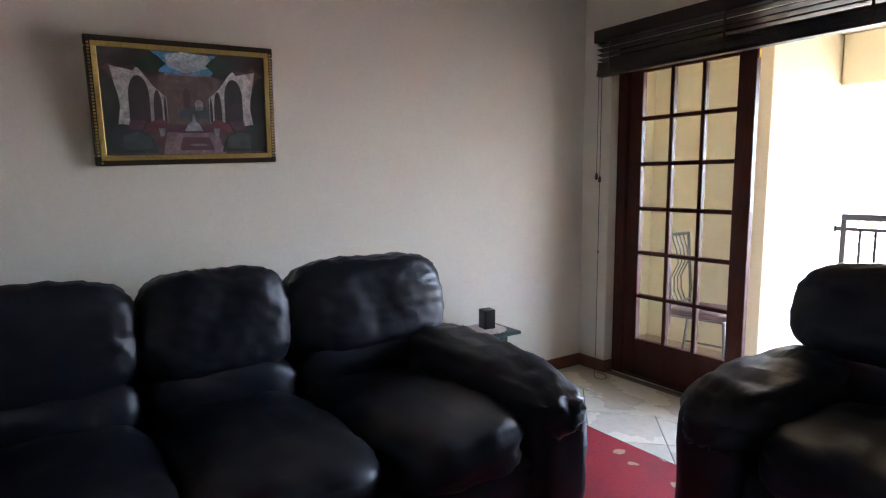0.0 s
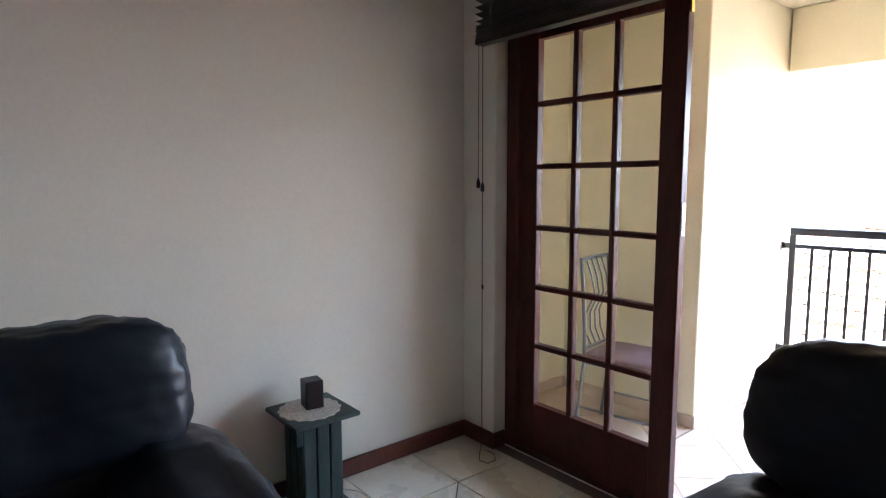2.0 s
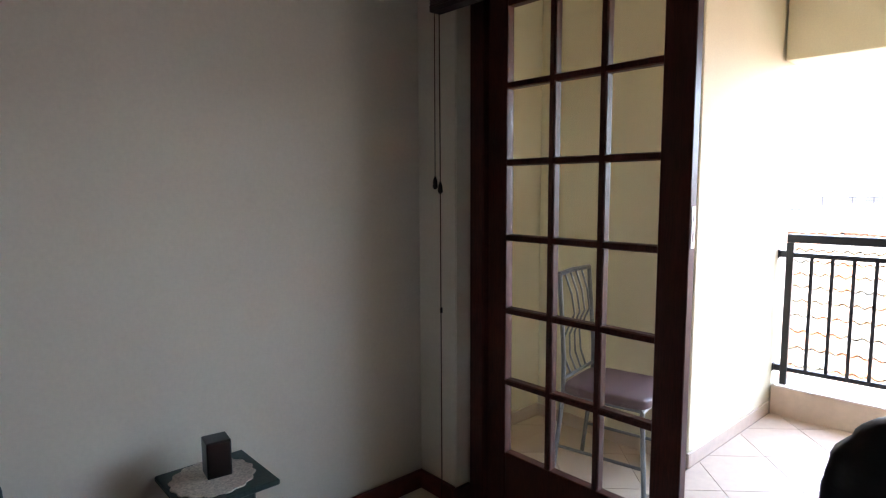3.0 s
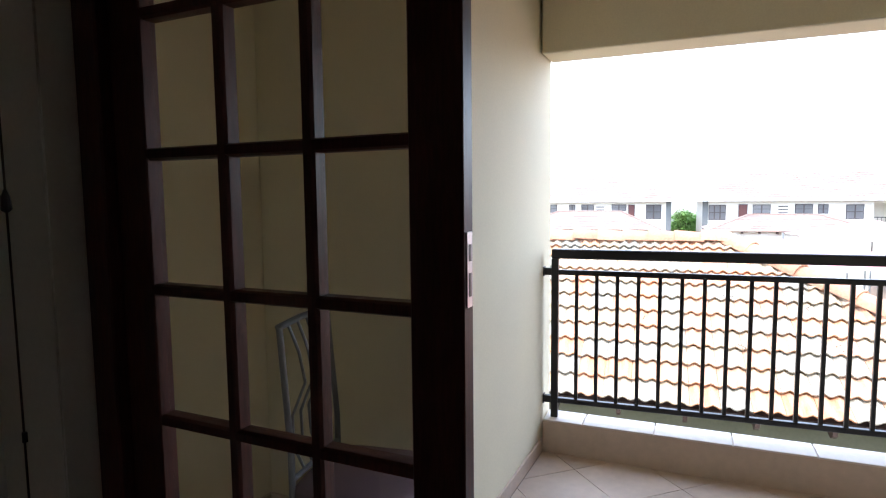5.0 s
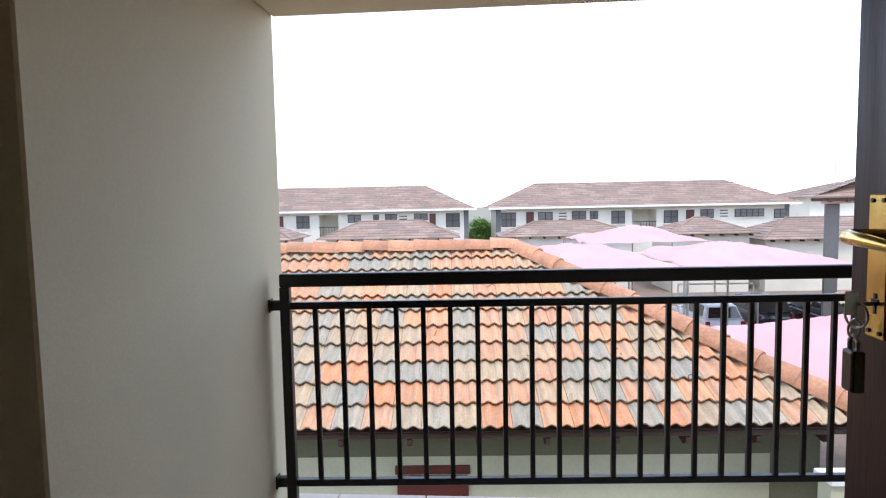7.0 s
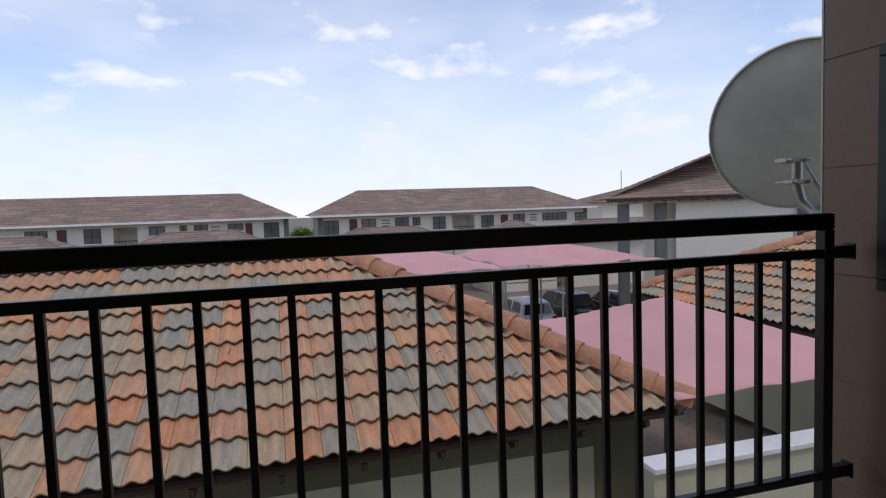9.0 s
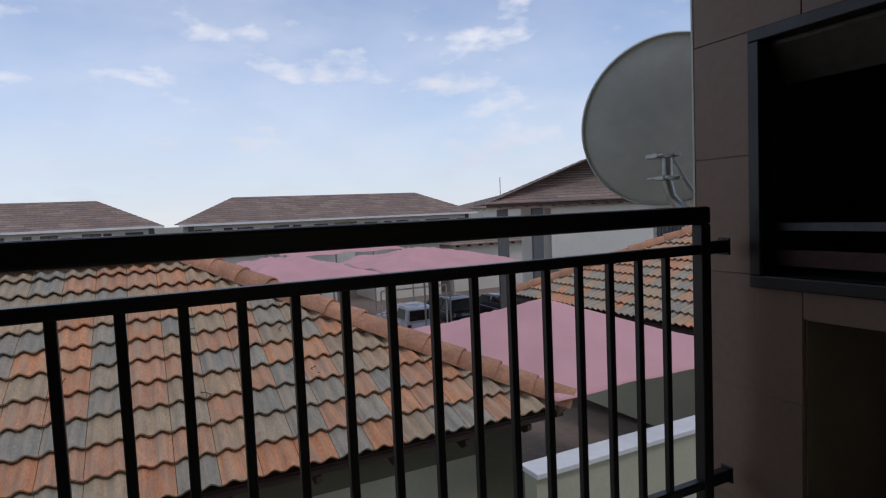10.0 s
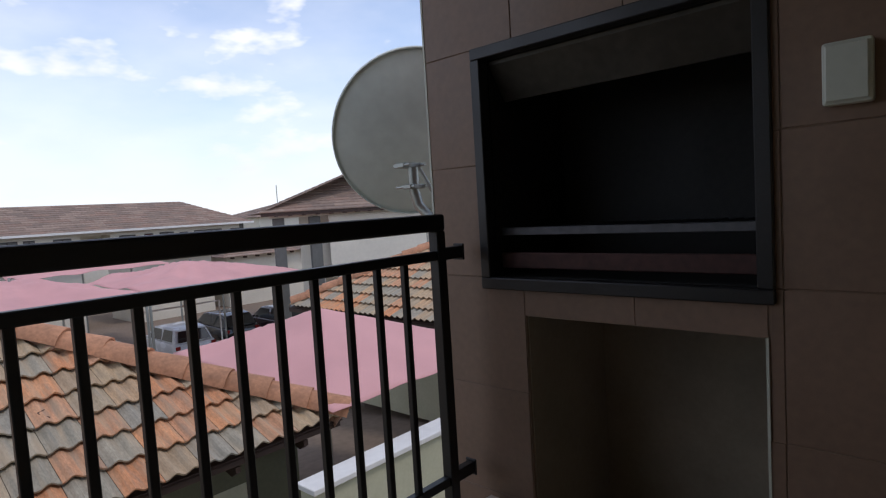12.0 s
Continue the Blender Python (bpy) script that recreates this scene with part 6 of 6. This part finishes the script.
def far_garage(xm, ys, yn, ez, rz, depth=6.0):
    g = thing("garage", None, "low outbuilding with brown tiled hip roof", "building", "low outbuildings")
    part("wall", boxes([(xm, xm + depth, ys, yn, COURT, ez)]), M["farwall"], g)
    bmr = bmesh.new()
    a, b = hip_roof(bmr, xm, xm + depth, ys, yn, ez, rz, "y", 0.45)
    roof = part("roof", bmr, M["farroof"], g)
    t = courses(xm, xm + depth, ys, yn, ez, rz, 0.45, ("w", "s", "n"))
    tagged(t, kind="stuff").parent = roof
    e = 0.45
    for (p, q) in ((Vector((xm - e, ys - e, ez)), a), (Vector((xm - e, yn + e, ez)), b), (a, b)):
        part("ridge_cap", tube(bmesh.new(), [p + Vector((0, 0, 0.03)), q + Vector((0, 0, 0.05))], 0.055, 6), M["farroof"], roof)
    y = ys
    while y < yn:
        part("rafter_end", B(xm - 0.42, xm, y - 0.04, y + 0.04, ez - 0.14, ez - 0.02), M["timber"], roof)
        y += 0.9


far_garage(40.0, -9.31, -1.59, -0.90, -0.05, 4.0)
far_garage(40.0, -16.64, -11.95, -0.91, 0.02, 4.0)
far_garage(40.0, 1.80, 9.83, -0.86, 0.16, 4.0)
far_garage(40.0, 12.26, 22.46, -0.84, 0.24, 4.0)
far_garage(40.0, -27.86, -17.66, -1.34, -0.12, 5.2)


def right_house():
    """Origin at the eaves corner next to the parking court."""
    h = thing("house", pose(24.9, -11.3, 0, 0, 0, -27.5), "two-storey cream house with grey columns and tiled roof", "building")
    ez, rz = 1.22, 4.3
    part("wall", boxes([(2.4, 10.8, -16, -2.75, COURT, ez - 0.01), (0.9, 2.4, -16, -7.0, COURT, ez - 0.01)]), M["farwall"], h)
    part("upper_wall", boxes([(0.46, 2.4, -7.0, -2.75, -1.6, 0.978)]), M["farwall"], h, "plain pale upper wall")
    part("beam", boxes([(0.5, 0.9, -16, -0.4, 0.98, ez - 0.02)]), M["farwall"], h)
    bmr = bmesh.new()
    hip_roof(bmr, 0.5, 10.5, -15.5, -0.5, ez, rz, "x", 0.5)
    roof = part("roof", bmr, M["farroof"], h)
    t = courses(0.5, 10.5, -15.5, -0.5, ez, rz, 0.5, ("w", "n"), along="x")
    tagged(t, kind="stuff").parent = roof
    part("fascia", boxes([(0.04, 0.08, -16, -0.05, ez - 0.14, ez - 0.02)]), M["timber"], roof)
    y = -15.5
    while y < -0.1:
        part("rafter_end", B(0.0, 0.5, y - 0.05, y + 0.05, ez - 0.17, ez - 0.03), M["timber"], roof)
        y += 0.55
    for y in (-0.75, -2.2):
        part("column", B(0.45, 0.93, y - 0.22, y + 0.22, COURT, 0.98, bevel=0.02), M["greywall"], h)
    rail = part("balcony_rail", boxes([(0.6, 0.65, -10.2, -7.0, 0.30, 0.35)]), M["steel"], h)
    y = -10.1
    while y < -7.0:
        part("bar", B(0.61, 0.64, y - 0.015, y + 0.015, -0.7, 0.32), M["steel"], rail)
        y += 0.16
    part("doorway", B(0.86, 0.92, -8.4, -7.3, -0.7, 0.75), M["farglass"], h)


right_house()
hs = thing("house", None, "distant house with brown tiled roof", "building")
part("wall", boxes([(62, 70, -40, -26.8, COURT, 1.2)]), M["farwall"], hs)
bm = bmesh.new()
hip_roof(bm, 62, 72, -40, -26.8, 1.2, 2.7, "y", 0.6)
rf = part("roof", bm, M["farroof"], hs)
t = courses(62, 72, -40, -26.8, 1.2, 2.7, 0.6, ("w", "n"))
tagged(t, kind="stuff").parent = rf
part("aerial", T([(64, -30.0, 2.0), (64, -30.0, 4.6)], 0.05, 6), M["galv"], rf)


# ---- trees ----
def tree(m, height, spread, seed, label, low=False):
    rs = random.Random(seed)
    t = thing("tree", m, label, "tree")
    tr = bmesh.new()
    tube(tr, [(0, 0, 0), (0.1, 0, height * 0.25), (-0.05, 0.1, height * 0.5)], [0.22, 0.17, 0.12], 9)
    tips = []
    for k in range(9):
        a = 2 * math.pi * k / 9 + rs.uniform(-0.3, 0.3)
        r = spread * rs.uniform(0.35, 0.75)
        tip = Vector((r * math.cos(a), r * math.sin(a), height * rs.uniform(0.55, 0.92)))
        tube(tr, [(0, 0, height * rs.uniform(0.3, 0.48)), tip * 0.6 + Vector((0, 0, height * 0.12)), tip], [0.08, 0.05, 0.02], 6)
        tips.append(tip)
    part("trunk", tr, M["bark"], t, smooth=60)
    verts, faces = [], []
    if low:
        tips += [Vector((rs.uniform(-0.8, 0.8) * spread, rs.uniform(-0.8, 0.8) * spread, height * rs.uniform(0.2, 0.75))) for _ in range(12)]
    for tip in tips + [Vector((0, 0, height * 0.9)), Vector((0.3, 0, height * 0.72))]:
        for _ in range(420):
            d = Vector((rs.gauss(0, 1), rs.gauss(0, 1), rs.gauss(0, 0.8)))
            p = tip + d * spread * 0.21
            s = rs.uniform(0.05, 0.11)
            q = Euler((rs.uniform(-1, 1), rs.uniform(-1, 1), rs.uniform(0, 6.3))).to_matrix()
            o = len(verts)
            verts += [tuple(p + q @ Vector(c)) for c in ((-s, 0, 0), (0, -s * 0.55, s * 0.2), (s * 1.2, 0, 0), (0, s * 0.55, s * 0.2))]
            faces.append((o, o + 1, o + 2, o + 3))
    me = bpy.data.meshes.new("crown")
    me.from_pydata(verts, [], faces)
    me.materials.append(M["leaf"])
    c = tagged(new("crown", me), kind="stuff")
    c.parent = t


tree(pose(57, -0.75, COURT), 4.45, 1.35, 1, "green leafy tree between two far buildings", True)
tree(pose(57.5, -1.7, COURT), 4.1, 1.3, 4, "green leafy tree between two far buildings", True)
tree(pose(80, -36, COURT), 6.2, 3.0, 2, "distant green tree beyond the roofs")
tree(pose(82, -31, COURT), 5.8, 2.8, 3, "distant green tree beyond the roofs")

# ---- street clutter ----
lp = thing("parking_frame", None, "thin white steel frame in the parking court", "parking frame")
for y in (-7.0, -9.9):
    part("post", T([(26.0, y, COURT + 0.012), (26.0, y, -2.05)], 0.03, 8), M["fascia"], lp)
part("cross_bar", T([(26.0, -7.0, -2.05), (26.0, -9.9, -2.05)], 0.03, 8), M["fascia"], lp)


# the court and all that stands in it lie turned to the house
for ob in list(scene.objects):
    if ob.parent is None and ob.name.split(".")[0] in ("outbuilding", "twig", "carport", "boundary_wall", "car", "apartment_building", "garage", "house", "tree", "parking_frame") \
            and "distant" not in ob.get("label", ""):
        ob.matrix_basis = TURN_COURT @ ob.matrix_basis


# ---- laid tiles ----
def clip_tile(cx, cy, s, ang, x0, x1, y0, y1):
    """The part of a square tile, turned by ang, that lies inside a rectangle."""
    c, n = math.cos(ang), math.sin(ang)
    poly = [(cx + c * u - n * v, cy + n * u + c * v) for u, v in ((-s, -s), (s, -s), (s, s), (-s, s))]
    for axis, lim, keep in ((0, x0, 1), (0, x1, -1), (1, y0, 1), (1, y1, -1)):
        out = []
        for i, p in enumerate(poly):
            q = poly[(i + 1) % len(poly)]
            a, b = keep * (p[axis] - lim), keep * (q[axis] - lim)
            if a >= 0:
                out.append(p)
            if (a < 0) != (b < 0):
                k = a / (a - b)
                out.append((p[0] + k * (q[0] - p[0]), p[1] + k * (q[1] - p[1])))
        poly = out
        if len(poly) < 3:
            return None
    return poly


def lay(parent, name, mat, rect, z, size, ang, origin, gap=0.006, limit=300, depth=0.006):
    x0, x1, y0, y1 = rect
    c, n = math.cos(ang), math.sin(ang)
    full = None
    R = int(max(x1 - x0, y1 - y0) * 1.5 / size) + 2
    count = 0
    for i in range(-R, R):
        for j in range(-R, R):
            u, v = (i + 0.5) * size, (j + 0.5) * size
            cx, cy = origin[0] + c * u - n * v, origin[1] + n * u + c * v
            if not (x0 - size < cx < x1 + size and y0 - size < cy < y1 + size):
                continue
            poly = clip_tile(cx, cy, size / 2 - gap / 2, ang, x0, x1, y0, y1)
            if poly is None:
                continue
            count += 1
            if count > limit:
                return
            whole = len(poly) == 4 and all(abs(math.hypot(p[0] - cx, p[1] - cy) - (size / 2 - gap / 2) * math.sqrt(2)) < 1e-5 for p in poly)
            m = pose(cx, cy, z)
            if whole and full is not None:
                share(full, m, parent)
                continue
            bm = bmesh.new()
            prism(bm, [(p[0] - cx, p[1] - cy) for p in poly], "z", -depth, 0)
            ob = part(name, bm, mat, parent)
            ob.matrix_basis = m
            if whole:
                full = ob


# one straight border course along the walls, the field laid diagonally
FX, FY, FS = 2.212, 2.212, 0.365
lay(floor_slab, "floor_tile", M["tile"], (FX + 0.001, X_DOOR_IN - 0.001, -0.5, Y_NORTH - 0.001), 0.0, FS, 0.0, (FX, FY), limit=60)
lay(floor_slab, "floor_tile", M["tile"], (-0.4, FX - 0.001, FY + 0.001, Y_NORTH - 0.001), 0.0, FS, 0.0, (FX, FY), limit=60)
lay(floor_slab, "floor_tile", M["tile"], (-0.4, FX - 0.003, -0.9, FY - 0.003), 0.0, FS, radians(45), (FX, FY), limit=180)


def lay_rest(parent, name, mat, rects, size, ang, origin, gap=0.006):
    """The tiles of the floor behind the walker, joined."""
    verts, faces = [], []
    c, n = math.cos(ang), math.sin(ang)
    for x0, x1, y0, y1 in rects:
        for i in range(-28, 28):
            for j in range(-28, 28):
                u, v = (i + 0.5) * size, (j + 0.5) * size
                poly = clip_tile(origin[0] + c * u - n * v, origin[1] + n * u + c * v, size / 2 - gap / 2, ang, x0, x1, y0, y1)
                if poly is None:
                    continue
                o, k = len(verts), len(poly)
                verts += [(p[0], p[1], 0.0) for p in poly] + [(p[0], p[1], -0.006) for p in poly]
                faces.append(tuple(range(o, o + k)))
                faces += [(o + a, o + k + a, o + k + (a + 1) % k, o + (a + 1) % k) for a in range(k)]
    me = bpy.data.meshes.new(name)
    me.from_pydata(verts, [], faces)
    me.materials.append(mat)
    tagged(new(name, me), kind="stuff").parent = parent


lay_rest(floor_slab, "floor_tile", M["tile"], ((X_WEST + 0.001, -0.403, Y_SOUTH + 0.001, Y_NORTH - 0.001), (-0.4, X_DOOR_IN - 0.001, Y_SOUTH + 0.001, -0.905), (FX + 0.001, X_DOOR_IN - 0.001, -0.903, -0.503)), FS, radians(45), (FX, FY))
balcony_floor = bpy.data.objects["floor_balcony"]
lay(balcony_floor, "floor_tile", M["btile"], (X_DOOR_OUT + 0.052, 5.04, Y_BRAAI - 0.2, Y_PIER - 0.013), Z_BALC, 0.365, radians(45), (4.75, 1.77), 0.004)
lay(balcony_floor, "floor_tile", M["btile"], (X_DOOR_OUT + 0.013, X_PIER - 0.013, Y_PIER + 0.003, Y_ALCOVE - 0.013), Z_BALC, 0.365, radians(45), (4.75, 1.77), 0.004)

kerb = bpy.data.objects["kerb"]
kt = [1.77, 1.41, 1.045, 0.69, 0.32, -0.05, -0.42, Y_BRAAI]
prev = Y_PIER - 0.006
for yy in kt:
    part("sill_tile", B(KERB_IN, KERB_OUT, yy + 0.003, prev - 0.003, Z_KERB - 0.01, Z_KERB, bevel=0.002), M["ktile"], kerb)
    prev = yy

# brown wall tiles round the grill
wb = grill_wall
TW, TH = 0.353, 0.359
xs = [X_CORNER]
while xs[-1] > X_DOOR_OUT:
    xs.append(xs[-1] - TW)
z = 1.137 - 4 * TH
zs = [zz for zz in (z + k * TH for k in range(12)) if zz > Z_BALC and zz < 2.38]
zs = [Z_BALC + 0.002] + zs + [2.398]
holes = ((BX0 + 0.01, BX1 - 0.01, BZ0 + 0.01, BZ1 - 0.01), (LX0, LX1, Z_BALC, LZ1))


def cut(rects, hole):
    out = []
    hx0, hx1, hz0, hz1 = hole
    for a, b, c, d in rects:
        if b <= hx0 or a >= hx1 or d <= hz0 or c >= hz1:
            out.append((a, b, c, d))
            continue
        if a < hx0:
            out.append((a, hx0, c, d))
        if b > hx1:
            out.append((hx1, b, c, d))
        aa, bb = max(a, hx0), min(b, hx1)
        if c < hz0:
            out.append((aa, bb, c, hz0))
        if d > hz1:
            out.append((aa, bb, hz1, d))
    return out


for k in range(len(zs) - 1):
    for a, b in zip(xs[1:], xs[:-1]):
        rects = [(max(a, X_DOOR_OUT + 0.013) + 0.0012, b - 0.0012, zs[k] + 0.0014, zs[k + 1] - 0.0014)]
        for hole in holes:
            rects = cut(rects, hole)
        for r in rects:
            if r[1] - r[0] > 0.012 and r[3] - r[2] > 0.012:
                part("wall_tile", B(r[0], r[1], YB - 0.0035, YB, r[2], r[3], bevel=0.0015 if len(rects) == 1 else 0.0), M["braai_tile"], wb)
